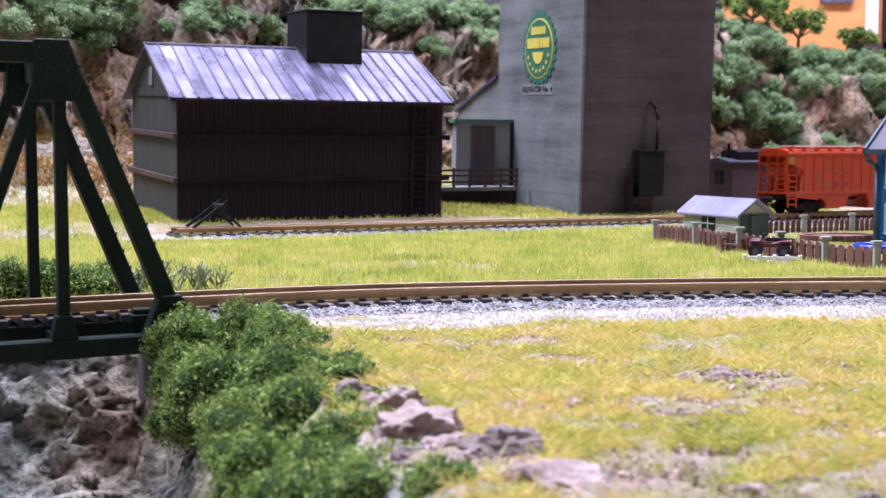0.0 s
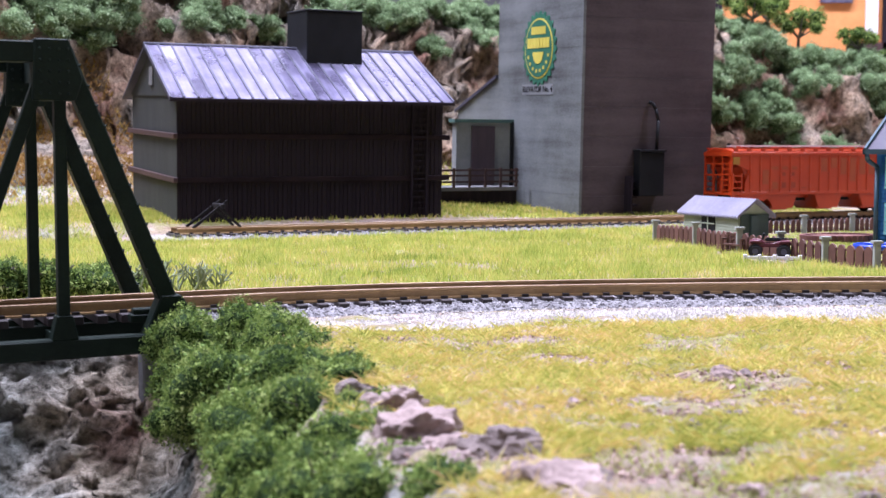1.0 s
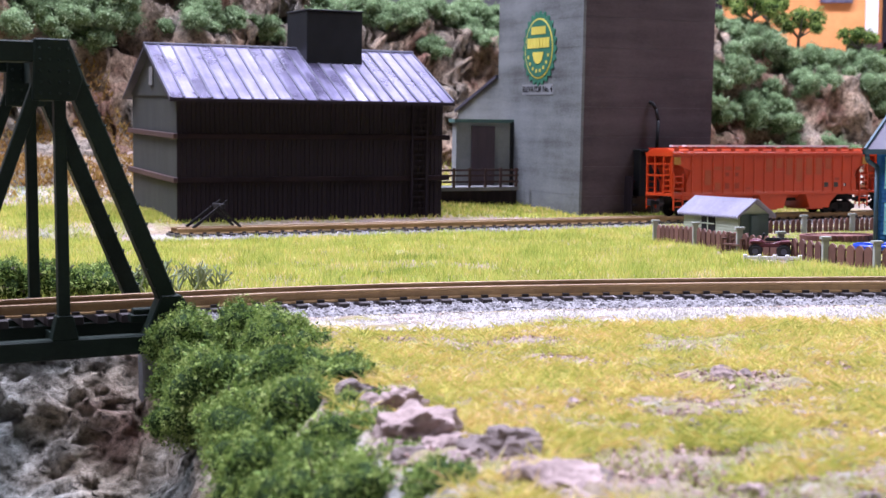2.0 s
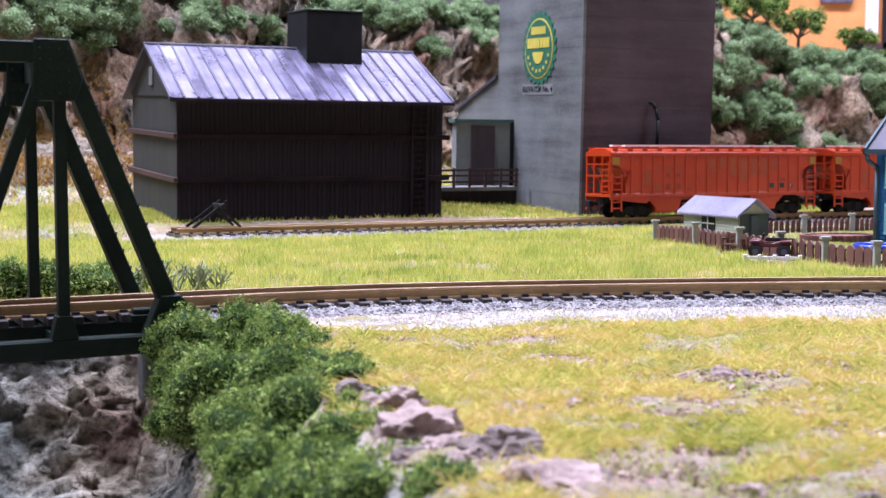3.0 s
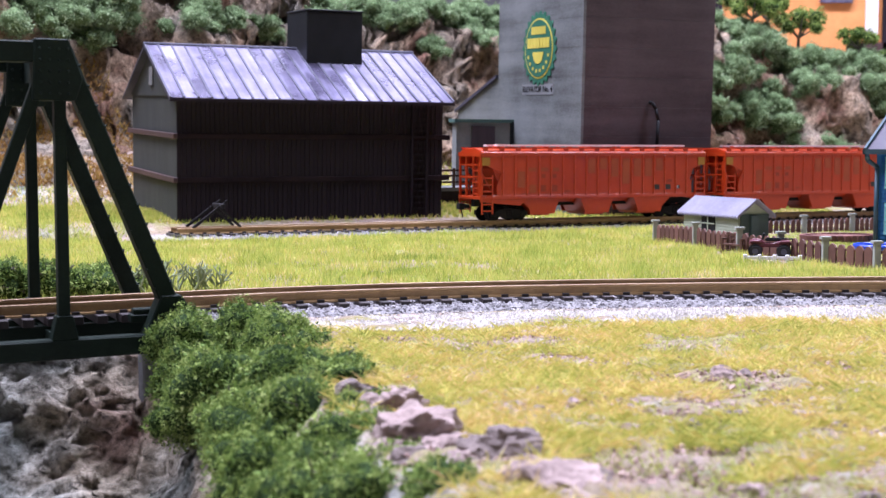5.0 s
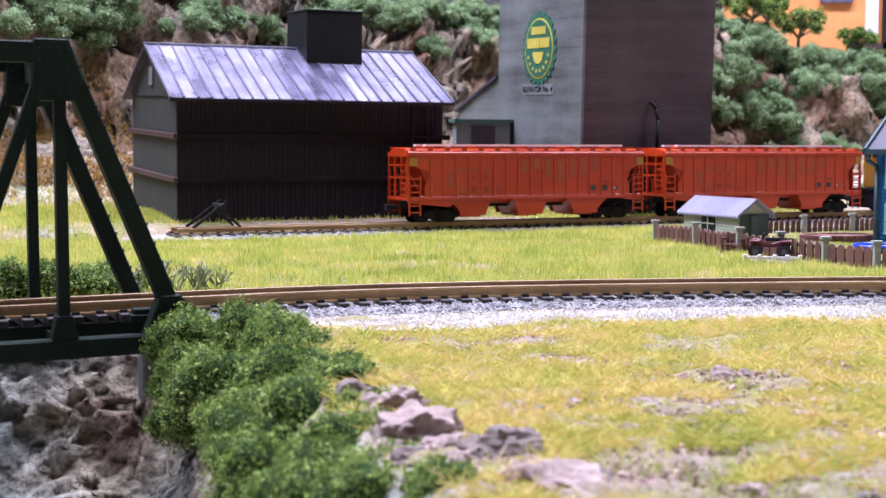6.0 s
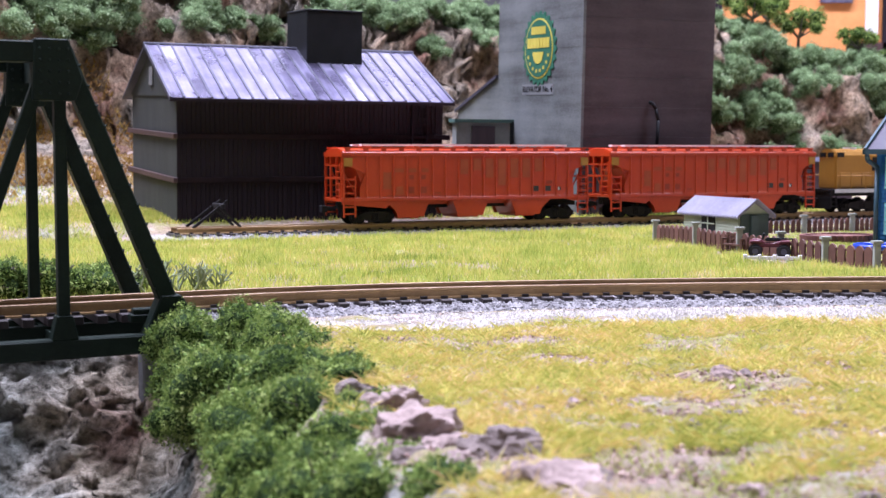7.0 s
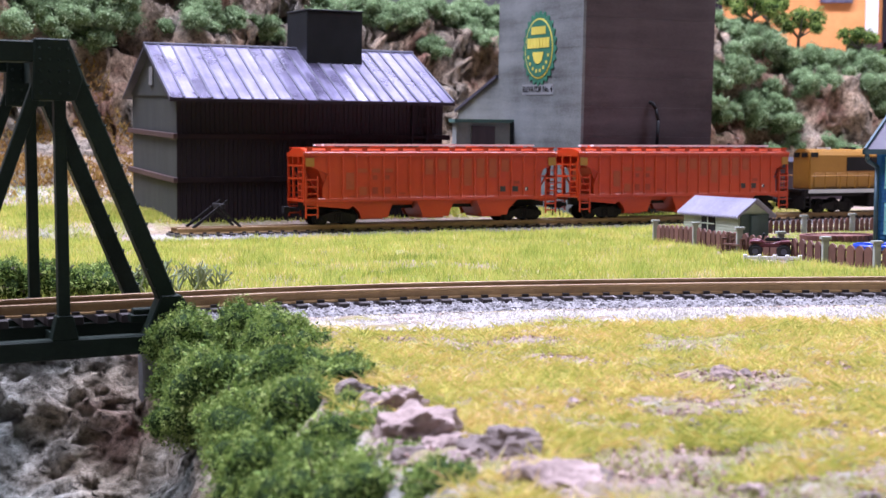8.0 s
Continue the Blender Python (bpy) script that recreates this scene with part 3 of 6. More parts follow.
def build_elevator():
    t = thing("grain_elevator", at(*ELEV, TRACK_ANGLE, 2.0), "tall weathered grey grain elevator with a painted emblem", "grain elevator")
    W, D, H = 66.0, 77.0, 150.0
    bm = bmesh.new()
    box(bm, 0, W, 0, D, -6, H)
    part("tower_core", bm, CLADDING, t)
    for k, z in enumerate(np.arange(-4.0, H, 12.6)):
        bm = bmesh.new()
        box(bm, -0.3, 0.1, -0.3, D + 0.3, z, min(z + 12.5, H))
        part("cladding_panel", bm, CLADDING, t)
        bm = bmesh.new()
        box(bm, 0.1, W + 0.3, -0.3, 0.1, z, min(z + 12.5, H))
        part("cladding_panel", bm, SHADED_CLADDING, t, "brown cladding above the track, coloured darker for its shaded side")
    bm = bmesh.new()
    prism(bm, [(-4, H), (W + 4, H), (W / 2, H + 26)], -4, D + 4)
    part("roof", bm, SEAM, t)
    bm = bmesh.new()
    box(bm, -0.9, 0.4, -0.9, 0.4, -4, H)
    part("corner_trim", bm, CLADDING, t)
    # round emblem: toothed green rim, yellow ring, bars in place of the name
    green = paint("emblem_green", (0.012, 0.105, 0.06), (0.03, 0.15, 0.09), 80, 900, 0.6)
    gold = paint("emblem_gold", (0.50, 0.42, 0.05), (0.62, 0.54, 0.09), 80, 900, 0.6)
    cy, cz = 37.2, 72.0

    def disc(r, x0, x1, teeth=0.0, n=96, mat=green, name="emblem_disc", owner=t, squash=1.06):
        bm = bmesh.new()
        ring = [(cy + (r + (teeth if k % 4 < 2 else 0)) * math.cos(k * math.tau / n), cz + squash * (r + (teeth if k % 4 < 2 else 0)) * math.sin(k * math.tau / n)) for k in range(n)]
        prism(bm, ring, x0, x1, "x")
        return part(name, bm, mat, owner)

    badge = disc(14.2, -0.75, -0.2, 1.4, name="emblem")
    disc(12.6, -0.95, -0.7, mat=gold, name="emblem_ring", owner=badge)
    disc(11.9, -1.15, -0.9, mat=green, name="emblem_field", owner=badge)
    for z0, z1, half in ((6.2, 9.6, 6.6), (0.2, 4.6, 10.2)):
        for k in range(7):
            w = 2 * half / 7
            bm = bmesh.new()
            box(bm, -1.35, -1.1, cy - half + k * w + 0.18, cy - half + (k + 1) * w - 0.18, cz + z0, cz + z1)
            part("emblem_bar", bm, gold, badge)
    bm = bmesh.new()
    prism(bm, [(cy + 4.8 * math.cos(-k * math.pi / 14), cz - 1.6 + 5.2 * math.sin(-k * math.pi / 14)) for k in range(15)], -1.35, -1.1, "x")
    part("emblem_bowl", bm, gold, badge)
    for k in range(8):
        a = math.pi + (k + 0.9) * math.pi / 9
        bm = bmesh.new()
        y, z = cy + 9.6 * math.cos(a), cz + 10 * math.sin(a)
        box(bm, -1.3, -1.1, y - 0.7, y + 0.7, z - 0.7, z + 0.7)
        part("emblem_bar", bm, gold, badge)
    bm = bmesh.new()
    box(bm, -0.5, -0.2, 24.2, 52.6, 51.6, 56.2)
    board = part("sign_board", bm, paint("sign_grey", (0.155, 0.165, 0.168), (0.21, 0.222, 0.226), 60, 600, 0.7), t, "pale grey board lettered ELEVATOR No. 4")
    text = bpy.data.curves.new("lettering", "FONT")
    text.body, text.align_x, text.align_y, text.size, text.extrude = "ELEVATOR No. 4", "CENTER", "CENTER", 3.7 * S, 0.1 * S
    tmp = new("lettering", text)
    bpy.context.view_layer.update()
    me = bpy.data.meshes.new_from_object(tmp.evaluated_get(bpy.context.evaluated_depsgraph_get()))
    bpy.data.objects.remove(tmp)
    me.materials.clear()
    me.materials.append(STEEL_BLACK)
    letters = new("lettering", me)
    letters.parent = board
    letters.matrix_basis = Matrix(((0, 0, -1, -0.62 * S), (-1, 0, 0, 38.4 * S), (0, 1, 0, 53.9 * S), (0, 0, 0, 1)))
    # control cabinet, pipe and steps on the track side
    bm = bmesh.new()
    box(bm, 26.2, 38.8, -5.5, -0.3, 8.5, 27.5)
    worn(bm, 0.3)
    cab = part("control_cabinet", bm, BLACK_PLASTIC, t, "black metal cabinet")
    bm = bmesh.new()
    box(bm, 25.8, 39.2, -6, -0.3, 27.5, 28.4)
    part("cabinet_top", bm, BLACK_PLASTIC, cab)
    bm = bmesh.new()
    for a, b in (((36.5, -2.5, 28), (36.8, -2.5, 41)), ((36.8, -2.5, 41), (35.6, -2.2, 46)), ((35.6, -2.2, 46), (34.0, -1.4, 48.5)), ((34.0, -1.4, 48.5), (33.2, -0.4, 48.8))):
        rod(bm, a, b, 0.75, n=10)
    part("pipe", bm, BLACK_PLASTIC, t, "black bent pipe", True)
    bm = bmesh.new()
    for k in range(5):
        box(bm, 22.2, 26.0, -6 + k * 0.9, -0.3, 1.0 + k * 3.4, 1.7 + k * 3.4)
    box(bm, 22.0, 22.6, -6, -0.4, -2, 17)
    part("steps", bm, DARK_WOOD, t, "dark narrow steps")
    # rear wing flush with the west wall, its roof falling to the back, and a small entry against the tower
    bm = bmesh.new()
    prism(bm, [(77.2, -6), (121, -6), (121, 43.5), (77.2, 59.5)], -0.25, W, "x")
    wing = part("rear_wing", bm, CLADDING, t, "grey rear wing with a falling roof")
    bm = bmesh.new()
    prism(bm, [(77.2, 59.6), (122.5, 43.1), (122.5, 44.6), (77.2, 61.1)], -1.6, W + 1, "x")
    part("wing_roof", bm, SEAM, wing, "thin dark roof edge")
    bm = bmesh.new()
    box(bm, -29, -0.35, 62, 66.5, -6, 39.0)
    annex = part("annex", bm, paint("entry_pale", (0.17, 0.185, 0.185), (0.29, 0.305, 0.305), 50, 700, 0.7), t, "low grey entry with a flat roof")
    bm = bmesh.new()
    box(bm, -29.6, -0.4, 61.6, 67.0, 39.0, 39.7)
    part("annex_roof", bm, SEAM, annex)
    bm = bmesh.new()
    box(bm, -30.6, 0.4, 60.6, 61.55, 38.6, 40.2)
    box(bm, -30.6, -29.65, 61.55, 67, 38.6, 40.2)
    part("trim", bm, paint("trim_green", (0.05, 0.11, 0.10), (0.08, 0.16, 0.145), 60, 600, 0.6), annex, "faded green eaves trim")
    bm = bmesh.new()
    box(bm, -21.5, -9.8, 60.9, 62, 3, 37)
    part("annex_door", bm, paint("door_plum", (0.045, 0.03, 0.04), (0.08, 0.055, 0.065), 60, 600, 0.6, grain=(6, 6, 0.6)), annex, "dark plum sliding door")
    bm = bmesh.new()
    box(bm, -1.4, 0.4, 60.2, 62, -4, 39.2)
    part("downpipe", bm, BLACK_PLASTIC, annex)
    d = thing("loading_dock", at(*ELEV, TRACK_ANGLE, 2.0), "dark timber loading dock with a post-and-rail fence", "loading dock")
    bm = bmesh.new()
    box(bm, -46, -5, 46, 60, 8.4, 10)
    part("platform", bm, CONCRETE, d)
    bm = bmesh.new()
    box(bm, -45.5, -5.5, 46.8, 59.5, -4, 8.4)
    part("skirt", bm, DARK_WOOD, d)
    for x in np.linspace(-45, -6, 6):
        bm = bmesh.new()
        box(bm, x - 0.5, x + 0.5, 46.2, 47.2, 8, 18.6)
        part("post", bm, BELT_BROWN, d)
    for z in (12.4, 15.2, 17.6):
        bm = bmesh.new()
        box(bm, -46, -5, 45.9, 46.5, z - 0.45, z + 0.45)
        part("rail", bm, BELT_BROWN, d)


build_elevator()


# ---- buffer stop at the end of the siding ----
def build_buffer():
    x, y = siding_line(-101)
    t = thing("buffer_stop", at(x, y, 0, TRACK_ANGLE), "black buffer stop with slanting struts on the rails", "buffer stop")
    for side in (-4.75, 4.75):
        bm = bmesh.new()
        beam(bm, (5.5, side, RAIL_Z), (18.0, side, 13.2), 0.9, 0.9, (0, 1, 0))
        part("strut", bm, STEEL_BLACK, t)
        bm = bmesh.new()
        beam(bm, (15.0, side, 11.0), (22.5, side, RAIL_Z), 0.8, 0.8, (0, 1, 0))
        part("back_strut", bm, STEEL_BLACK, t)
    bm = bmesh.new()
    box(bm, 15.2, 16.8, -6, 6, 10.4, 12.2)
    worn(bm, 0.2)
    part("buffer_beam", bm, STEEL_BLACK, t)


build_buffer()


# ---- wagon parked on the back track ----
def build_parked_wagon():
    plum = paint("faded_plum", (0.05, 0.035, 0.05), (0.085, 0.06, 0.08), 60, 900, 0.65, grain=(1, 1, 3))
    t = thing("parked_caboose", at(137.7, 620, 3.4, TRACK_ANGLE), "faded plum caboose with a dark roof and stove pipe", "caboose")
    bm = bmesh.new()
    box(bm, 0, 74, 0, 20, 3.4, 21.5)
    worn(bm, 0.2)
    body = part("body", bm, plum, t)
    bm = bmesh.new()
    prism(bm, [(-0.8, 21.5), (20.8, 21.5), (20.8, 22.2), (10, 24.4), (-0.8, 22.2)], -2, 76, "x")
    part("roof", bm, SEAM, t)
    bm = bmesh.new()
    prism(bm, [(3, 23), (17, 23), (17, 27), (10, 28.4), (3, 27)], 6, 30, "x")
    cup = part("cupola", bm, DARK_WOOD, t)
    bm = bmesh.new()
    rod(bm, (4, 8, 23), (4, 8, 31), 0.8)
    part("stove_pipe", bm, BLACK_PLASTIC, t)
    bm = bmesh.new()
    box(bm, -0.3, 0.1, 6.5, 13, 11.5, 18)
    win = part("window", bm, BLACK_PLASTIC, t, "dark end window")
    bm = bmesh.new()
    box(bm, -0.5, -0.3, 9.5, 10, 11.5, 18)
    box(bm, -0.5, -0.3, 6.5, 13, 14.5, 15)
    part("glazing_bar", bm, plum, win)
    for x in (14, 60):
        for y in (3, 17):
            bm = bmesh.new()
            for k in (-5, 5):
                rod(bm, (x + k, y - 0.8, 0.9), (x + k, y + 0.8, 0.9), 2.4, n=16)
            box(bm, x - 7, x + 7, y - 1.2, y - 0.6, 0.6, 2.2)
            box(bm, x - 1.5, x + 1.5, y - 1.2, y + 1.2, 0.6, 3.6)
            part("truck", bm, STEEL_BLACK, t)


build_parked_wagon()


# ---- garden ----
PICKET = paint("picket_brown", (0.085, 0.035, 0.026), (0.16, 0.075, 0.055), 90, 900, 0.7, each=0.35)
POST_STONE = paint("post_stone", (0.24, 0.26, 0.22), (0.36, 0.38, 0.33), 90, 900, 0.75)


def build_fence(name, posts, high, pitch, wide, label, rail_mat=None):
    t = thing(name, at(posts[0][0], posts[0][1], 0), label, "fence")
    ox, oy = posts[0]
    pm = bmesh.new()
    prism(pm, [(-wide / 2, 0.5), (wide / 2, 0.5), (wide / 2, high - 1.1), (wide * 0.25, high - 0.25), (0, high), (-wide * 0.25, high - 0.25), (-wide / 2, high - 1.1)], -0.3, 0.3)
    picket = mesh_of("picket", pm, PICKET)
    qm = bmesh.new()
    box(qm, -0.85, 0.85, -0.85, 0.85, -1.5, high + 0.9)
    worn(qm, 0.12)
    box(qm, -1.3, 1.3, -1.3, 1.3, high + 0.9, high + 1.6)
    post = mesh_of("fence_post", qm, POST_STONE)
    for (x0, y0), (x1, y1) in zip(posts, posts[1:]):
        d = math.hypot(x1 - x0, y1 - y0)
        a = math.degrees(math.atan2(y1 - y0, x1 - x0))
        n = max(2, int((d - 2.2) / pitch))
        for k in range(n):
            f = (1.1 + (k + 0.5) * (d - 2.2) / n) / d
            g = float(ground_z(x0 + (x1 - x0) * f, y0 + (y1 - y0) * f))
            piece("picket", picket, t, x0 + (x1 - x0) * f - ox, y0 + (y1 - y0) * f - oy, g, a, 0, random.uniform(-1.5, 1.5))
        ux, uy = (x1 - x0) / d, (y1 - y0) / d
        for z in (high * 0.3, high * 0.7):
            bm = bmesh.new()
            beam(bm, (x0 - ox - uy * 0.5, y0 - oy + ux * 0.5, z), (x1 - ox - uy * 0.5, y1 - oy + ux * 0.5, z), 0.4, 0.7)
            part("rail", bm, rail_mat or PICKET, t)
    for x, y in posts:
        piece("fence_post", post, t, x - ox, y - oy, float(ground_z(x, y)), 0)


build_fence("picket_fence", [(71.9, 439.1), (80.3, 412.8), (88.0, 385.1), (96.0, 368.6), (103.2, 349.9), (112.0, 334.5), (123.0, 322.0)], 6.3, 3.0, 2.5, "brown wooden picket fence with pale stone posts")
build_fence("low_picket_fence", [(112.0, 476.5), (133.7, 480.6), (153.5, 486.8), (174.0, 494.0)], 5.4, 2.1, 1.5, "low red-brown picket fence with pale posts beside the siding", WHITE_PAINT)


def build_shed():
    pale = paint("shed_green", (0.30, 0.36, 0.25), (0.42, 0.47, 0.34), 60, 900, 0.7)
    dark = paint("shed_door_green", (0.03, 0.055, 0.05), (0.055, 0.085, 0.075), 60, 900, 0.6)
    a = math.degrees(math.atan2(-33, 12.5))
    t = thing("garden_shed", at(82.6, 444, 0, a), "pale green garden shed with a corrugated grey roof", "shed")
    L, D, H, R = 33.0, 11.0, 10.4, 14.6
    bm = bmesh.new()
    prism(bm, [(0, -1), (D, -1), (D, H), (D / 2, R - 0.5), (0, H)], 0, L, "x")
    part("wall", bm, pale, t)
    bb = bmesh.new()
    box(bb, 0, L, -0.25, 0, -0.42, 0.42)
    board = mesh_of("clapboard", bb, pale)
    for k in range(10):
        piece("clapboard", board, t, 0, 0, 0.6 + k * 1.0, 0, -8)
    for side in (0, 1):
        bm = bmesh.new()
        n = 24
        y0, z0 = (-1.7, H - 0.6) if side == 0 else (D + 1.7, H - 0.6)
        rows = []
        for k in range(n * 4 + 1):
            x = -2.0 + k * (L + 3.8) / (n * 4)
            w = 0.42 * math.cos(k * math.pi / 2)
            rows.append([bm.verts.new((x, y0, z0 + w)), bm.verts.new((x, D / 2, R + 0.6 + w)), bm.verts.new((x, D / 2, R + 0.1 + w)), bm.verts.new((x, y0, z0 - 0.5 + w))])
        for r0, r1 in zip(rows, rows[1:]):
            for i in range(4):
                j = (i + 1) % 4
                bm.faces.new((r0[i], r0[j], r1[j], r1[i]))
        bm.faces.new(rows[0])
        bm.faces.new(rows[-1][::-1])
        part("roof_slope", bm, paint("corrugated_grey", (0.16, 0.15, 0.20), (0.26, 0.25, 0.31), 60, 900, 0.65, metal=0.1), t, "pale corrugated roof sheet")
    bm = bmesh.new()
    box(bm, 11.5, 19.5, -0.5, 0.3, 4.0, 9.6)
    win = part("window", bm, BLACK_PLASTIC, t, "dark four-pane window")
    bm = bmesh.new()
    box(bm, 15.3, 15.7, -0.75, -0.5, 4.0, 9.6)
    box(bm, 11.5, 19.5, -0.75, -0.5, 6.6, 7.0)
    part("glazing_bar", bm, pale, win)
    bm = bmesh.new()
    box(bm, L - 0.05, L + 0.5, 0.3, D - 0.3, 0, H)
    part("end_boarding", bm, dark, t, "dark green boarded end")
    bm = bmesh.new()
    box(bm, L + 0.4, L + 1.6, 3.6, 6.2, 0, H - 0.5)
    part("door_leaf", bm, dark, t, "dark green plank door")


build_shed()


def build_bench():
    wood = paint("bench_wood", (0.07, 0.03, 0.02), (0.12, 0.055, 0.035), 90, 900, 0.65)
    t = thing("garden_bench", at(83.6, 388.5, 0, -52), "small dark brown wooden garden bench", "bench")
    for z in (4.2, 5.4):
        bm = bmesh.new()
        box(bm, 0, 8.2, 1.8, 2.2, z, z + 0.7)
        part("back_slat", bm, wood, t)
    for y in (-0.9, 0.1, 1.1):
        bm = bmesh.new()
        box(bm, 0, 8.2, y, y + 0.8, 2.6, 3.0)
        part("seat_slat", bm, wood, t)
    for x in (0.2, 7.4):
        for y, h in ((-0.9, 4.4), (1.7, 6.4)):
            bm = bmesh.new()
            box(bm, x, x + 0.7, y, y + 0.7, -0.5, h)
            part("leg", bm, wood, t)
        bm = bmesh.new()
        box(bm, x, x + 0.7, -1.0, 2.2, 4.2, 4.7)
        part("armrest", bm, wood, t)


build_bench()


def build_quad():
    red = paint("quad_maroon", (0.085, 0.012, 0.022), (0.13, 0.02, 0.035), 90, 900, 0.35)
    tyre = paint("tyre_black", (0.008, 0.008, 0.01), (0.018, 0.018, 0.02), 90, 1500, 0.8)
    t = thing("quad_bike", at(92.2, 366, 0.5, -14), "maroon quad bike with fat black tyres", "quad bike")
    bm = bmesh.new()
    prism(bm, [(-4.6, 3.0), (4.8, 3.0), (5.4, 4.6), (2.2, 4.9), (1.2, 4.3), (-1.2, 4.3), (-2.2, 5.2), (-4.8, 5.4), (-5.4, 4.2)], -1.2, 1.2)
    worn(bm, 0.3)
    part("body", bm, red, t)
    for x0, x1 in ((-5.8, -2.2), (2.2, 6.0)):
        bm = bmesh.new()
        prism(bm, [(x0, 4.0), (x0 + 0.6, 4.9), (x1 - 0.6, 5.0), (x1, 4.2), (x1 - 0.5, 4.4), (x0 + 0.6, 4.3)], -2.9, 2.9)
        worn(bm, 0.15)
        part("fender", bm, red, t)
    bm = bmesh.new()
    box(bm, -1.4, 3.2, -1.0, 1.0, 4.7, 5.6)
    worn(bm, 0.35, 2)
    part("saddle", bm, BLACK_PLASTIC, t)
    bm = bmesh.new()
    rod(bm, (-2.0, 0, 5.0), (-1.6, 0, 6.7), 0.35)
    rod(bm, (-1.6, -2.4, 6.7), (-1.6, 2.4, 6.7), 0.25)
    part("handlebar", bm, BLACK_PLASTIC, t)
    bm = bmesh.new()
    for y in (-1.8, -0.9, 0, 0.9, 1.8):
        box(bm, 3.0, 6.2, y - 0.12, y + 0.12, 5.3, 5.5)
    box(bm, 2.9, 3.2, -2, 2, 5.1, 5.5)
    box(bm, 6.0, 6.3, -2, 2, 5.1, 5.5)
    part("rack", bm, BLACK_PLASTIC, t)
    for x in (-3.9, 3.9):
        for y in (-2.5, 2.5):
            bm = bmesh.new()
            rod(bm, (x, y - 0.95, 1.9), (x, y + 0.95, 1.9), 1.95, n=20)
            worn(bm, 0.4, 2)
            wheel = part("tyre", bm, tyre, t)
            bm = bmesh.new()
            rod(bm, (x, y - 1.05, 1.9), (x, y + 1.05, 1.9), 0.85, n=12)
            part("rim", bm, SEAM, wheel)
        bm = bmesh.new()
        rod(bm, (x, -2.4, 1.9), (x, 2.4, 1.9), 0.35)
        box(bm, x - 0.5, x + 0.5, -0.8, 0.8, 1.7, 3.2)
        part("axle", bm, BLACK_PLASTIC, t)


build_quad()


def build_pallet():
    t = thing("white_rail", at(89.6, 355, 0.3, -12), "low white garden rail lying in the grass", "garden rail")
    bm = bmesh.new()
    box(bm, -6.8, 8.2, -0.4, 0.4, 0.6, 1.4)
    part("rail", bm, WHITE_PAINT, t)
    for x in (-6.6, -2.8, 1.2, 4.6, 8.0):
        bm = bmesh.new()
        box(bm, x - 0.5, x + 0.5, -0.5, 0.5, -0.8, 1.9)
        worn(bm, 0.12)
        part("post", bm, WHITE_PAINT, t)


build_pallet()


def build_flower_bed():
    t = thing("raised_bed", at(123.2, 437, 0, 12), "raised garden bed with a dark red brick kerb", "flower bed")
    kerb = paint("bed_brick", (0.10, 0.035, 0.03), (0.2, 0.08, 0.065), 150, 1200, 0.8, each=0.5)
    bm = bmesh.new()
    rods = [(12 + 12.5 * math.cos(a), 2 + 7.5 * math.sin(a)) for a in np.linspace(0, math.tau, 40, endpoint=False)]
    prism(bm, rods, -1, 1.9, "z")
    part("soil", bm, paint("bed_soil", (0.08, 0.03, 0.025), (0.3, 0.15, 0.12), 200, 1400, 0.9), t, "red-brown soil")
    bb = bmesh.new()
    box(bb, -1.0, 1.0, -0.7, 0.7, -1, 2.4)
    worn(bb, 0.15)
    brick = mesh_of("brick", bb, kerb)
    for k in range(34):
        a = k * math.tau / 34
        piece("brick", brick, t, 12 + 12.9 * math.cos(a), 2 + 7.9 * math.sin(a), 0, math.degrees(math.atan2(7.9 * math.cos(a), -12.9 * math.sin(a))))


build_flower_bed()


def build_pool():
    blue = paint("pool_blue", (0.01, 0.035, 0.30), (0.02, 0.06, 0.42), 60, 900, 0.3)
    t = thing("paddling_pool", at(133.8, 397, 0), "round blue paddling pool", "pool")
    bm = bmesh.new()
    n = 48
    prof = [(5.6, -0.5), (7.6, -0.5), (8.0, 1.6), (7.8, 2.2), (7.1, 2.2), (6.9, 1.6), (6.6, 0.4), (5.6, 0.3)]
    rings = [[bm.verts.new((r * math.cos(k * math.tau / n), r * math.sin(k * math.tau / n), z)) for r, z in prof] for k in range(n)]
    for k in range(n):
        r0, r1 = rings[k], rings[(k + 1) % n]
        for i in range(len(prof)):
            j = (i + 1) % len(prof)
            bm.faces.new((r0[i], r1[i], r1[j], r0[j]))
    part("rim", bm, blue, t, "", True)
    bm = bmesh.new()
    rod(bm, (0, 0, 0.2), (0, 0, 1.2), 6.7, n=n)
    part("water", bm, paint("pool_water", (0.02, 0.10, 0.30), (0.04, 0.16, 0.4), 60, 900, 0.08), t)


build_pool()


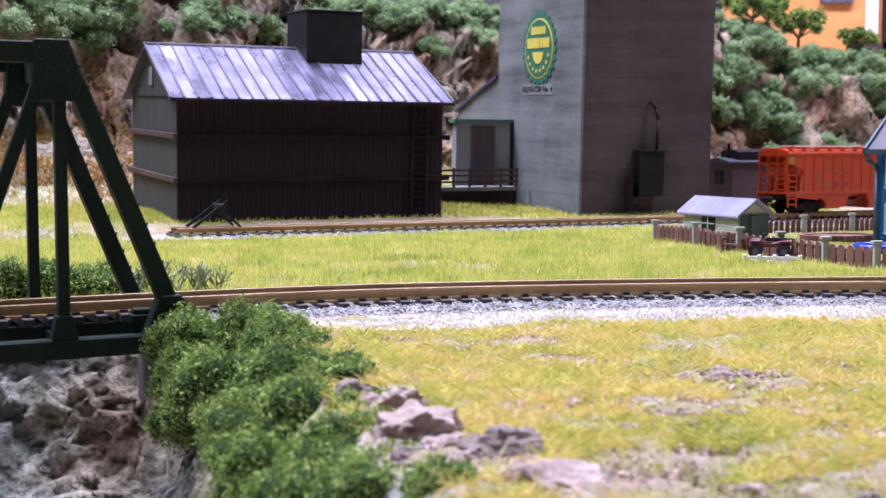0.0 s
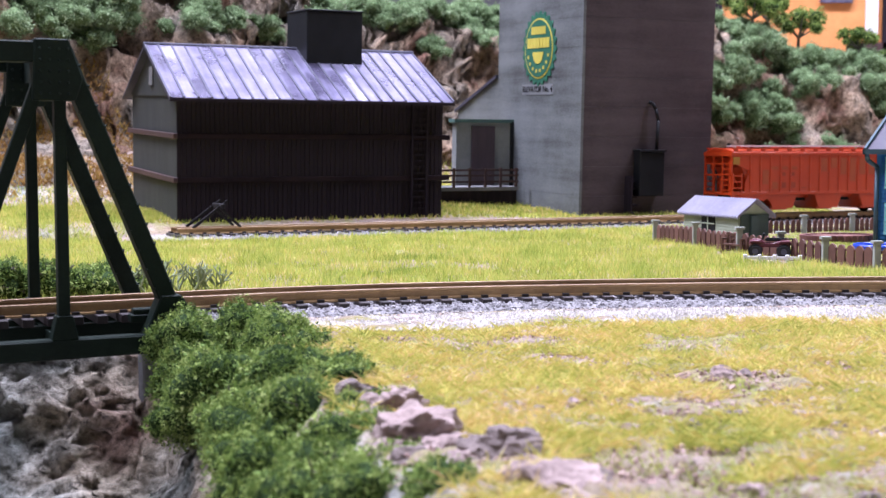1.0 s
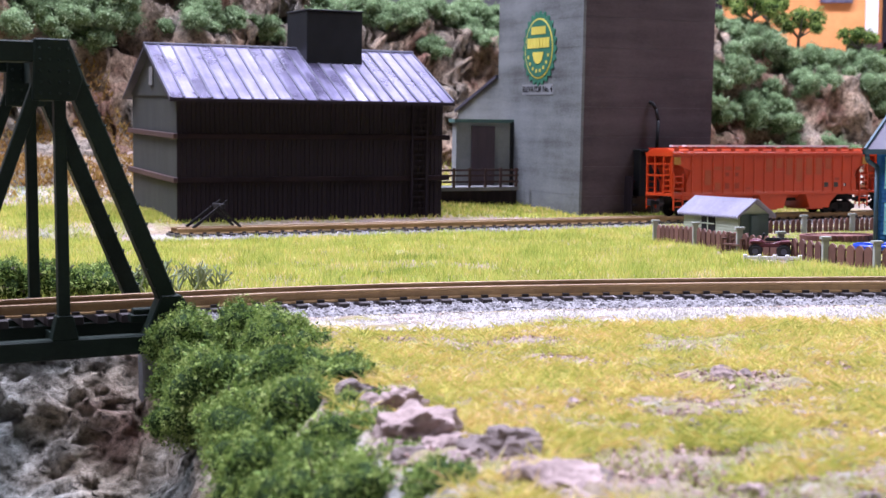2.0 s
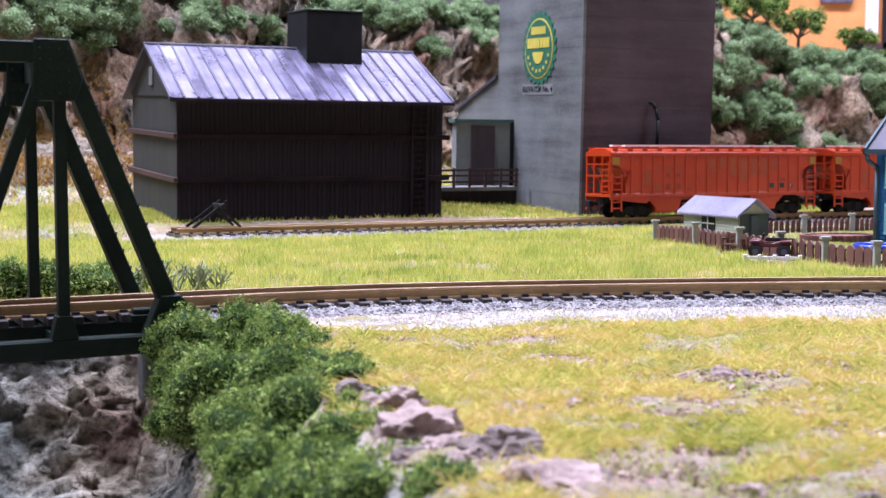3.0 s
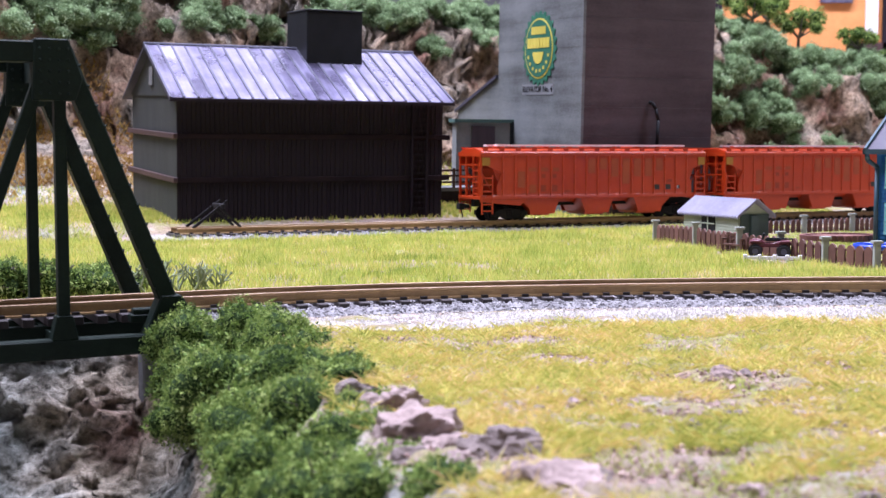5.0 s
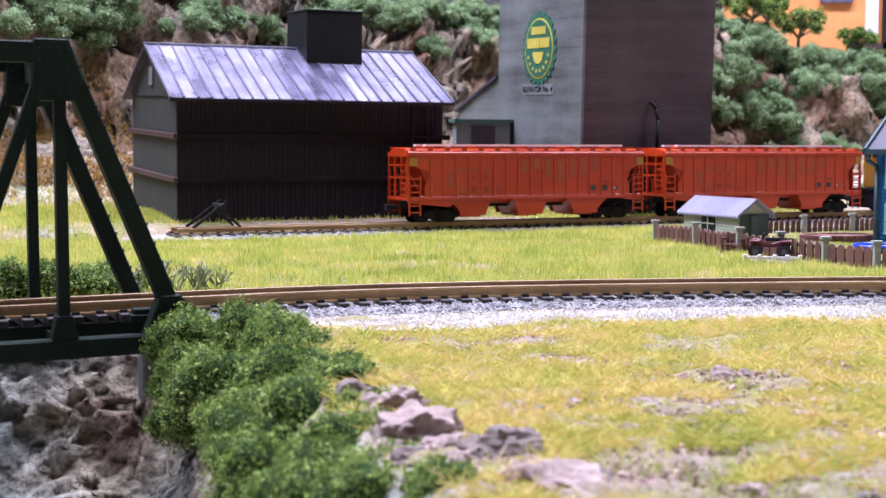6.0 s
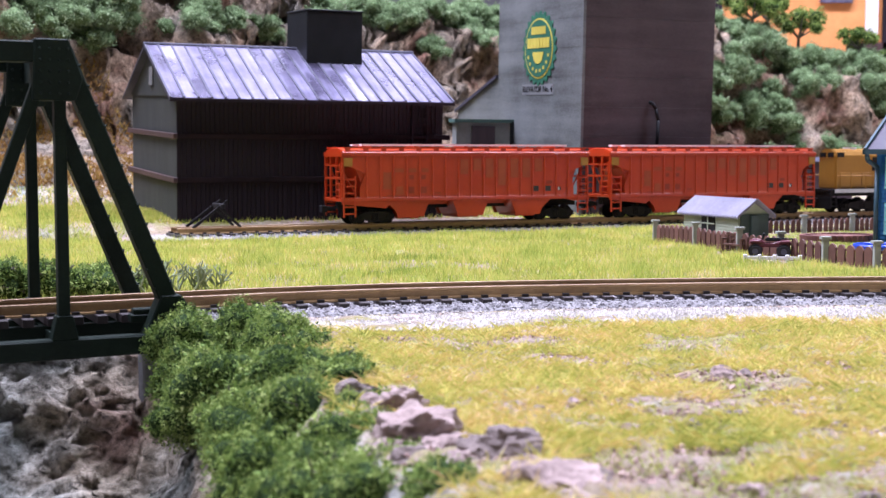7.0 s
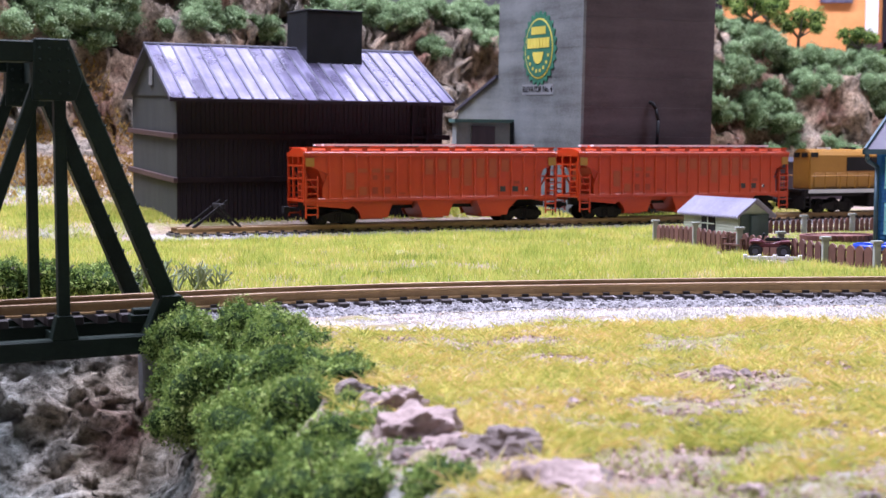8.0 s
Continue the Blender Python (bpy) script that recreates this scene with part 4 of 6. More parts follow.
def build_house():
    blue = paint("house_blue", (0.01, 0.11, 0.30), (0.02, 0.17, 0.42), 60, 900, 0.55)
    cyan = paint("shutter_cyan", (0.22, 0.58, 0.62), (0.32, 0.70, 0.72), 60, 900, 0.55)
    slate = paint("slate_roof", (0.045, 0.04, 0.065), (0.085, 0.08, 0.115), 90, 900, 0.55)
    teal = paint("gutter_teal", (0.02, 0.055, 0.075), (0.04, 0.085, 0.11), 60, 900, 0.45)
    t = thing("blue_house", at(142.4, 425, 0, -22), "bright blue clapboard house with pale cyan shutters", "house")
    W, D, H = 48.0, 40.0, 31.0
    bm = bmesh.new()
    box(bm, 0, W, 0, D, -2, H)
    part("wall", bm, blue, t)
    bb = bmesh.new()
    prism(bb, [(-0.5, 0.0), (0.0, 1.45), (0.0, 0.0)], 0, W, "x")
    board = mesh_of("clapboard", bb, blue)
    sb = bmesh.new()
    prism(sb, [(-0.5, 0.0), (0.0, 1.45), (0.0, 0.0)], 0, D, "y")
    side = mesh_of("clapboard", sb, blue)
    for k in range(20):
        piece("clapboard", board, t, 0, -0.02, 0.4 + k * 1.5)
        piece("clapboard", side, t, -0.02, 0, 0.4 + k * 1.5)
    bm = bmesh.new()
    e, r = 4.2, 13.0
    ring = [bm.verts.new(p) for p in ((-e, -e, H), (W + e, -e, H), (W + e, D + e, H), (-e, D + e, H))]
    low = [bm.verts.new((v.co.x, v.co.y, H - 1.0)) for v in ring]
    top = [bm.verts.new(p) for p in ((r, D / 2, H + 30), (W - r, D / 2, H + 30))]
    for q in ((ring[0], ring[1], top[1], top[0]), (ring[1], ring[2], top[1]), (ring[2], ring[3], top[0], top[1]), (ring[3], ring[0], top[0]), tuple(low[::-1])):
        bm.faces.new(q)
    for i in range(4):
        j = (i + 1) % 4
        bm.faces.new((ring[j], ring[i], low[i], low[j]))
    roof = part("roof", bm, slate, t, "dark slate hipped roof")
    bm = bmesh.new()
    beam(bm, (-e, -e, H + 0.3), (r, D / 2, H + 30.2), 1.0, 0.7)
    part("hip_ridge", bm, teal, roof)
    bm = bmesh.new()
    box(bm, -e - 0.8, W + e, -e - 0.9, -e, H - 1.5, H + 0.2)
    box(bm, -e - 0.8, -e, -e - 0.9, D + e, H - 1.5, H + 0.2)
    part("gutter", bm, teal, roof, "dark teal gutter")
    bm = bmesh.new()
    for a, b in (((-3.6, -4.2, H - 1.2), (-3.4, -4.0, H - 3.4)), ((-3.4, -4.0, H - 3.4), (-0.6, -1.2, H - 5.6)), ((-0.6, -1.2, H - 5.6), (-0.6, -1.2, -1))):
        rod(bm, a, b, 0.75, n=10)
    part("downpipe", bm, teal, t, "teal downpipe", True)
    for z in (4.5, 19.5):
        bm = bmesh.new()
        box(bm, 5.2, 12.2, -0.9, 0.2, z, z + 9.0)
        win = part("window", bm, cyan, t, "pale framed window")
        bm = bmesh.new()
        for i in range(2):
            for j in range(2):
                box(bm, 5.9 + i * 2.9, 8.4 + i * 2.9, -1.0, -0.85, z + 0.7 + j * 4.0, z + 4.2 + j * 4.0)
        part("pane", bm, paint("house_glass", (0.05, 0.16, 0.18), (0.09, 0.22, 0.25), 60, 600, 0.1), win)
        bm = bmesh.new()
        box(bm, 1.8, 13.0, -1.7, -0.3, z - 1.1, z - 0.2)
        part("sill", bm, cyan, win)
        for x in (1.9, 12.5):
            bm = bmesh.new()
            box(bm, x, x + 3.0, -1.1, -0.4, z - 0.1, z + 9.2)
            for k in range(9):
                box(bm, x + 0.4, x + 2.6, -1.4, -1.0, z + 0.5 + k * 0.95, z + 1.0 + k * 0.95)
            part("shutter", bm, cyan, win, "pale cyan louvred shutter")
    bm = bmesh.new()
    box(bm, -0.75, 0.6, -0.75, 0.6, -1, H - 1)
    part("corner_board", bm, blue, t)


build_house()


# ---- exhibit beyond the hill ----
def build_beyond():
    orange = paint("canyon_orange", (0.55, 0.20, 0.05), (0.76, 0.34, 0.11), 9, 120, 0.7)
    t = thing("orange_depot", at(340, 1235, 90), "bright orange long depot building beyond the hill", "depot")
    bm = bmesh.new()
    box(bm, -130, 190, 0, 80, -20, 110)
    part("wall", bm, orange, t)
    bm = bmesh.new()
    box(bm, -140, 200, -10, 90, 110, 114)
    part("roof", bm, SEAM, t)
    for x0, x1, z0, z1, mat in ((57, 68, 46, 92, WHITE_PAINT), (14, 44, 80, 96, TIN), (73, 82, 30, 96, DARK_WOOD), (-96, -87, 64, 96, YELLOW), (-86, -78, 40, 96, DARK_WOOD), (40, 90, 30, 43, BELT_BROWN)):
        bm = bmesh.new()
        box(bm, x0, x1, -4, 0.1, z0, z1)
        part("wall_panel", bm, mat, t)


build_beyond()


# ---- planting ----
FOAM_NEAR = island_material("foam_leaf", [(0.2, (0.04, 0.075, 0.016)), (0.42, (0.13, 0.21, 0.042)), (0.62, (0.29, 0.38, 0.09)), (0.84, (0.55, 0.60, 0.25))], through_light=0.25)
FOAM_HILL = island_material("hill_leaf", [(0.18, (0.10, 0.15, 0.07)), (0.4, (0.19, 0.27, 0.13)), (0.62, (0.28, 0.38, 0.20)), (0.85, (0.45, 0.53, 0.33))], through_light=0.3)
# Added inner blobs stop see-through; their darker green stands in for shade among leaves.
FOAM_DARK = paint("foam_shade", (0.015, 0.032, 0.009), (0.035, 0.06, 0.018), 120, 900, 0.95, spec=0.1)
FOAM_MID = paint("foam_hill_shade", (0.06, 0.10, 0.04), (0.13, 0.19, 0.085), 120, 900, 0.95, spec=0.1)
TWIG = paint("twig", (0.06, 0.055, 0.035), (0.16, 0.15, 0.10), 120, 900, 0.85)
RNG = np.random.RandomState(11)


def leaf_cloud(blobs, per_mm2, size, corners=3):
    """Small diamond leaflets strewn through the skin of lumpy blobs: centres, radii, in millimetres."""
    vs = []
    for cx, cy, cz, r in blobs:
        n = max(20, int(per_mm2 * 4 * math.pi * r * r))
        d = RNG.normal(size=(n, 3))
        d /= np.linalg.norm(d, axis=1)[:, None]
        lump = 1 + 0.42 * fbm(d[:, 0] * 2.1 + cx, d[:, 1] * 2.1 + cy, d[:, 2] * 2.1, 3)
        rad = r * lump * (1 - 0.22 * RNG.rand(n) ** 2 + 0.10 * RNG.normal(size=n).clip(-1, 2.0))
        p = d * rad[:, None] * np.array((1, 1, 0.9)) + np.array((cx, cy, cz))
        a = RNG.normal(size=(n, 3)) + d * 0.5
        a /= np.linalg.norm(a, axis=1)[:, None]
        b = np.cross(a, RNG.normal(size=(n, 3)))
        b /= np.linalg.norm(b, axis=1)[:, None] + 1e-9
        s = size * (RNG.uniform(0.5, 1.3, n) + (RNG.rand(n) < 0.12) * RNG.uniform(0.4, 1.6, n))[:, None]
        vs.append(np.stack([p - a * s * 0.7 + b * s * 0.45, p - a * s * 0.7 - b * s * 0.45, p + a * s], 1))
    v = np.concatenate(vs)
    return v.reshape(-1, 3), np.arange(len(v) * 3).reshape(-1, 3)


def blob_core(blobs, shrink):
    bm = bmesh.new()
    for cx, cy, cz, r in blobs:
        out = bmesh.ops.create_icosphere(bm, subdivisions=2, radius=r * shrink)
        c = np.array([v.co for v in out["verts"]])
        d = c / np.linalg.norm(c, axis=1)[:, None]
        k = 1 + 0.42 * fbm(d[:, 0] * 2.1 + cx, d[:, 1] * 2.1 + cy, d[:, 2] * 2.1, 3)
        c = c * k[:, None] * np.array((1, 1, 0.9)) + np.array((cx, cy, cz))
        for v, p in zip(out["verts"], c):
            v.co = p
    return bm


def bush(name, blobs, per_mm2, size, leaf_mat, label, group, twigs=0, core=None):
    x, y, z, r = blobs[0]
    t = thing(name, at(x, y, z - r), label, "bush", group)
    local = [(a - x, b - y, c - z + r, k) for a, b, c, k in blobs]
    v, f = leaf_cloud(local, per_mm2, size)
    ob = new("foliage", arrays_mesh("foliage", v, f, leaf_mat))
    ob.parent = t
    tagged(ob, kind="stuff")
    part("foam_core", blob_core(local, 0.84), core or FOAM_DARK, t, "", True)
    if twigs:
        bm = bmesh.new()
        for _ in range(twigs):
            c = local[RNG.randint(len(local))]
            d = Vector(RNG.normal(size=3) * (1, 1, 0.6) + (0, 0, 0.5)).normalized()
            p = Vector(c[:3]) + d * c[3] * 0.7
            q = p + d * c[3] * RNG.uniform(0.35, 0.7)
            rod(bm, p, q, 0.16, 0.09, 5)
            for _ in range(3):
                e = (d + Vector(RNG.normal(size=3)) * 0.8).normalized()
                m = p.lerp(q, RNG.uniform(0.4, 1.0))
                rod(bm, m, m + e * c[3] * 0.25, 0.10, 0.06, 4)
        tagged(part("twig", bm, TWIG, t), kind="stuff")
    return t


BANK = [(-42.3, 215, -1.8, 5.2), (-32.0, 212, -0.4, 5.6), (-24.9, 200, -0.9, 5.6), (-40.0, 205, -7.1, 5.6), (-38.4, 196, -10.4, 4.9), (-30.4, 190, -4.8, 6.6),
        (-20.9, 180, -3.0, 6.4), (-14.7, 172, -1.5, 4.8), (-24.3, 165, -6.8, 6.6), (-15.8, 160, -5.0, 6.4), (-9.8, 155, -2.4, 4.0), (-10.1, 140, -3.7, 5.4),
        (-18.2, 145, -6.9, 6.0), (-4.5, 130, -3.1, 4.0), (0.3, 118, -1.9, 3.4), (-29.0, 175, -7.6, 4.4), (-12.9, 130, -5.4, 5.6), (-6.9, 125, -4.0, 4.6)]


def knobs(x, y, z, r, n, spread=0.75, small=(0.35, 0.6)):
    out = [(x, y, z, r * 0.8)]
    for _ in range(n):
        d = RNG.normal(size=3)
        d /= np.linalg.norm(d)
        d[2] = abs(d[2]) * 0.8 - 0.15
        out.append((x + d[0] * r * spread, y + d[1] * r * spread, z + d[2] * r * spread, r * RNG.uniform(*small)))
    return out


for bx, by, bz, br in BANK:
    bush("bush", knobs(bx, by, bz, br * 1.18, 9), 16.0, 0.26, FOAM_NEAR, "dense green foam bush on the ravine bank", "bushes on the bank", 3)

# undergrowth beyond the bridge
for bx, by, br in ((-72, 268, 5.4), (-80, 264, 5.6), (-88, 260, 5.8), (-66, 272, 3.6), (-97, 256, 5.8), (-84, 270, 5.0), (-74, 275, 4.6)):
    bush("low_bush", knobs(bx, by, float(ground_z(bx, by)) + br * 0.55, br, 5), 9.0, 0.36, FOAM_NEAR, "low grey-green bush with bare twigs beside the track", "bushes beside the track", 9)


BARE_TWIG = paint("pale_twig", (0.13, 0.17, 0.08), (0.34, 0.38, 0.22), 150, 900, 0.85)


def bare_shrub(x, y, tall, seed):
    """A leafless forked shrub."""
    rng = random.Random(seed)
    t = thing("bare_shrub", at(x, y, float(ground_z(x, y))), "pale grey-green leafless forked shrub beside the track", "shrub", "bare shrubs")
    for _ in range(9):
        bm = bmesh.new()
        tips = [(Vector((rng.uniform(-2.5, 2.5), rng.uniform(-2, 2), -0.4)), Vector((rng.uniform(-0.8, 0.8), rng.uniform(-0.6, 0.6), 1)).normalized(), tall * 0.5, 0.34)]
        for level in range(4):
            grown = []
            for p, d, ln, r in tips:
                q = p + d * ln
                rod(bm, p, q, r, r * 0.75, 5)
                for _ in range(2):
                    e = (d + Vector((rng.uniform(-0.9, 0.9), rng.uniform(-0.7, 0.7), rng.uniform(-0.25, 0.6)))).normalized()
                    grown.append((q, e, ln * rng.uniform(0.5, 0.8), r * 0.75))
            tips = grown
        part("stem", bm, BARE_TWIG, t)


for k, (bx, by, tall) in enumerate(((-63.5, 271, 6.5), (-59, 274, 7.0), (-54.5, 276, 6.0), (-50.5, 279, 5.2), (-69, 268, 5.5))):
    bare_shrub(bx, by, tall, k)


def hill_bushes():
    """Bushes along the crest and in hollows of the hillside; denser to the east."""
    n = 0
    rng = np.random.RandomState(23)
    for _ in range(2500):
        x = rng.uniform(-290, 330)
        q = rng.uniform(150, 330)
        east = x > 95
        y = 489.7 + (q + x * 0.4181) / 0.9084
        ragged = float(fbm(x / 40, 2.2, 0.0, 2))
        if east and q < 240 + 22 * ragged and rng.rand() > 0.06:
            continue
        if not east and (float(ground_z(x, y)) < 97 + 12 * ragged or q > (240 if x < -110 else 290)):
            continue
        if q > 305 or abs(x) > 0.37 * y:
            continue
        r = rng.uniform(7, 13)
        z = float(ground_z(x, y)) + r * 0.35 - (3 if q < 300 else 0)
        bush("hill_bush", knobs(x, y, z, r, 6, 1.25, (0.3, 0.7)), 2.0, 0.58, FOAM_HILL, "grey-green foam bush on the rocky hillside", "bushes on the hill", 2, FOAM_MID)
        n += 1
        if n >= 235:
            break


hill_bushes()
for bx, bq, br in ((-195, 182, 11), (-178, 184, 10), (-166, 188, 9), (-186, 187, 11), (-165, 183, 7), (-121, 203, 8), (-114, 210, 9), (-73, 270, 10), (-66, 276, 9), (-25, 264, 9), (-14, 270, 10), (-4, 274, 9), (22, 281, 10), (30, 276, 8)):
    by = 489.7 + (bq + bx * 0.4181) / 0.9084
    bush("hill_bush", knobs(bx, by, float(ground_z(bx, by)) + br * 0.2, br, 7, 1.2, (0.3, 0.65)), 2.2, 0.55, FOAM_HILL, "grey-green foam bush hanging over the rock face", "bushes on the hill", 2, FOAM_MID)


def hill_tree(x, y, tall, spread):
    z = float(ground_z(x, y))
    t = thing("tree", at(x, y, z), "small spreading tree on the hilltop", "tree", "hilltop trees")
    bm = bmesh.new()
    rod(bm, (0, 0, -4), (1, 0, tall * 0.55), 1.5, 1.0, 8)
    blobs = []
    for k in range(7):
        a = k * math.tau / 7 + x
        tip = (1 + spread * 0.85 * math.cos(a), spread * 0.6 * math.sin(a), tall * (0.78 + 0.12 * math.sin(3 * a)))
        rod(bm, (1, 0, tall * 0.5), tip, 0.8, 0.3, 6)
        blobs.append((*tip, spread * (0.30 + 0.12 * math.sin(5 * a))))
    blobs.append((1, 0, tall * 0.88, spread * 0.42))
    part("trunk", bm, TWIG, t, "brown branching trunk")
    v, f = leaf_cloud(blobs, 2.2, 0.8)
    ob = new("crown", arrays_mesh("crown", v, f, FOAM_NEAR))
    ob.parent = t
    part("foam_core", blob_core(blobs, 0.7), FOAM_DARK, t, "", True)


for tx, ty, crown, ts in ((248, 918, 124, 15), (297, 940, 114, 13), (212, 903, 134, 17), (325, 935, 98, 12), (228, 925, 140, 13)):
    hill_tree(tx, ty, max(14.0, (crown - float(ground_z(tx, ty))) / 0.85), ts)


# ---- rocks along the bank ----
def rock_material(name, dark, light):
    return paint(name, dark, light, 140, 1300, 0.85, bump=0.6, relief=0.0006)


ROCK_PINK = rock_material("rock_pink", (0.14, 0.095, 0.08), (0.44, 0.34, 0.305))
ROCK_DARK = rock_material("rock_brown", (0.10, 0.075, 0.065), (0.24, 0.19, 0.165))


def rock(x, y, z, r, mat, label, seed):
    bm = bmesh.new()
    bmesh.ops.create_icosphere(bm, subdivisions=4 if r > 1.6 else 3, radius=1.0)
    rng = np.random.RandomState(seed)
    p = np.array([v.co for v in bm.verts])
    for _ in range(11):
        nrm, lim = rng.normal(size=3), rng.uniform(0.5, 0.85)
        nrm /= np.linalg.norm(nrm)
        p -= np.maximum(p @ nrm - lim, 0)[:, None] * nrm * 0.92
    p *= (1 + 0.22 * fbm(p[:, 0] * 2.4 + seed, p[:, 1] * 2.4, p[:, 2] * 2.4, 5, 0.6))[:, None]
    for v, c in zip(bm.verts, p * np.array((1.25, 1.1, 0.8)) * r):
        v.co = c
    mono("rock", bm, mat, label, "rock", False, at(x, y, z, seed * 47 % 360), group="rocks on the bank")


ROCKS = [(-9.8, 160, -0.4, 2.6, 0), (-5.2, 150, 0.6, 2.4, 1), (-3.0, 137, -0.3, 3.6, 1), (-0.5, 131, -0.6, 2.3, 1), (3.7, 128, -0.2, 2.0, 0), (6.9, 129, 0.0, 2.5, 0),
         (10.3, 116, -0.4, 3.0, 1), (37.7, 173, 0.2, 1.5, 1), (-5.5, 132, -0.9, 1.9, 1), (12.3, 112, -0.8, 2.4, 1), (-1.5, 142, 0.0, 1.9, 1), (0.8, 124, -0.8, 2.0, 1), (-7.5, 145, -1.2, 2.4, 1), (-3.6, 128, -1.6, 2.2, 0), (1.5, 134, -0.9, 2.2, 1), (6.0, 122, -1.0, 2.2, 1), (13.5, 119, -0.8, 2.0, 0), (-8.0, 153, -0.9, 2.2, 1)]
for k, (rx, ry, rz, rr, pink) in enumerate(ROCKS):
    rock(rx, ry, rz, rr * 1.25, ROCK_PINK if pink else ROCK_DARK, "pinkish weathered rock at the grass edge" if pink else "dark brown rock at the grass edge", k + 3)
for k in range(46):
    x, y = RNG.uniform(8, 62), RNG.uniform(108, 185)
    rock(x, y, float(ground_z(x, y)) - 0.1, RNG.uniform(0.5, 1.5), ROCK_PINK if k % 3 else ROCK_DARK, "small stone half sunk in dry grass", 40 + k)


# ---- ballast ----
def stones(name, xy, z, size, mat, label):
    n = len(xy)
    base = np.array([(1, 0, 0), (-1, 0, 0), (0, 1, 0), (0, -1, 0), (0, 0, 1), (0, 0, -1)], float)
    tri = np.array([(0, 2, 4), (2, 1, 4), (1, 3, 4), (3, 0, 4), (2, 0, 5), (1, 2, 5), (3, 1, 5), (0, 3, 5)])
    v = base[None] * RNG.uniform(0.6, 1.3, (n, 6, 1)) + RNG.normal(size=(n, 6, 3)) * 0.22
    a = RNG.uniform(0, math.tau, n)
    c, s = np.cos(a)[:, None], np.sin(a)[:, None]
    v = np.stack([v[..., 0] * c - v[..., 1] * s, v[..., 0] * s + v[..., 1] * c, v[..., 2] * 0.8], -1)
    v = v * (size * RNG.uniform(0.5, 1.35, n))[:, None, None] + np.stack([xy[:, 0], xy[:, 1], z], -1)[:, None]
    f = (tri[None] + (np.arange(n) * 6)[:, None, None]).reshape(-1, 3)
    tagged(new(name, arrays_mesh(name, v.reshape(-1, 3), f, mat)), label, "gravel", kind="stuff")


def along(line, n, lo, hi, start, end):
    p = np.array(line, float)
    d = np.gradient(p, axis=0)
    d /= np.linalg.norm(d, axis=1)[:, None]
    s = np.concatenate([[0], np.cumsum(np.linalg.norm(np.diff(p, axis=0), axis=1))])
    t, o = RNG.uniform(start, min(end, s[-1]), n), RNG.uniform(lo, hi, n)
    x, y = np.interp(t, s, p[:, 0]), np.interp(t, s, p[:, 1])
    dx, dy = np.interp(t, s, d[:, 0]), np.interp(t, s, d[:, 1])
    return np.stack([x - dy * o, y + dx * o], -1), o


GRAVEL_GREY = island_material("gravel_grey", [(0.2, (0.15, 0.145, 0.145)), (0.5, (0.27, 0.26, 0.265)), (0.8, (0.40, 0.39, 0.39))], 0.9)
GRAVEL_WHITE = island_material("gravel_white", [(0.14, (0.20, 0.18, 0.155)), (0.36, (0.36, 0.335, 0.295)), (0.58, (0.50, 0.475, 0.43)), (0.85, (0.66, 0.63, 0.58))], 0.9)


def bed(name, line, start, end, outline, mat, label):
    p = resample(line, 2.0)
    tagged(new(name, mesh_of(name, sweep(p[int(start / 2):int(end / 2)], 0.0, outline), mat)), label, "ballast", kind="structure")


BED_GREY = paint("ballast_grey", (0.14, 0.135, 0.135), (0.36, 0.35, 0.35), 300, 1600, 0.95, bump=0.8, relief=0.0006)
bed("main_ballast", MAIN, 268, 600, [(-14, -1.2), (14, -1.2), (9.5, 1.0), (-9.5, 1.0)], BED_GREY, "grey stone ballast under the main track")
bed("siding_ballast", SIDING, 0, 420, [(-12, -0.8), (12, -0.8), (9, 1.0), (-9, 1.0)], BED_GREY, "grey stone ballast under the siding")
xy, o = along(MAIN, 21000, -15, 13, 266, 520)
stones("ballast_stones", xy, 1.15 - 0.42 * np.maximum(np.abs(o) - 9.3, 0), 0.27, GRAVEL_GREY, "loose grey ballast stones round the ties")
def gravel_reach(x):
    return 25 + 9.5 * smooth((x + 30) / 30) - 6 * smooth((x - 70) / 40)


xy, o = along(MAIN, 52000, -38, -11.5, 277, 490)
keep = (o > -gravel_reach(xy[:, 0]) + 3.0 * fbm(xy[:, 0] / 9, xy[:, 1] / 9, 0, 3)) & (RNG.rand(len(o)) < 0.06 + 0.94 * smooth((-13.5 - o) / 4.0))
stones("white_gravel", xy[keep], np.maximum(ground_z(xy[keep, 0], xy[keep, 1]) + 0.15, 1.1 - 0.42 * np.maximum(np.abs(o[keep]) - 9.3, 0)), 0.29, GRAVEL_WHITE, "bright white gravel strewn beside the main track")
px, py = RNG.uniform(-12, 100, 16000), RNG.uniform(100, 235, 16000)
ok = (ravine(px, py) < 4) & (fbm(px / 9, py / 9, 6.0, 3) < 0.0)
stones("pebbles", np.stack([px, py], -1)[ok], ground_z(px[ok], py[ok]) + 0.1, 0.34, island_material("earth_crumb", [(0.2, (0.16, 0.095, 0.08)), (0.5, (0.34, 0.24, 0.20)), (0.8, (0.52, 0.41, 0.36))], 0.9), "pinkish earth crumbs between dry grass")
xy, o = along(SIDING, 12000, -14, 12, 0, 420)
stones("siding_stones", xy, 1.1 - 0.4 * np.maximum(np.abs(o) - 9, 0), 0.42, GRAVEL_GREY, "loose pale ballast stones beside the siding")
xy, o = along(SIDING, 2600, -16, 10, 0, 20)
stones("siding_end_stones", xy - np.array([[8.0, 5.0]]), ground_z(xy[:, 0], xy[:, 1]) + 0.6, 0.42, GRAVEL_WHITE, "pale gravel at the end of the siding")


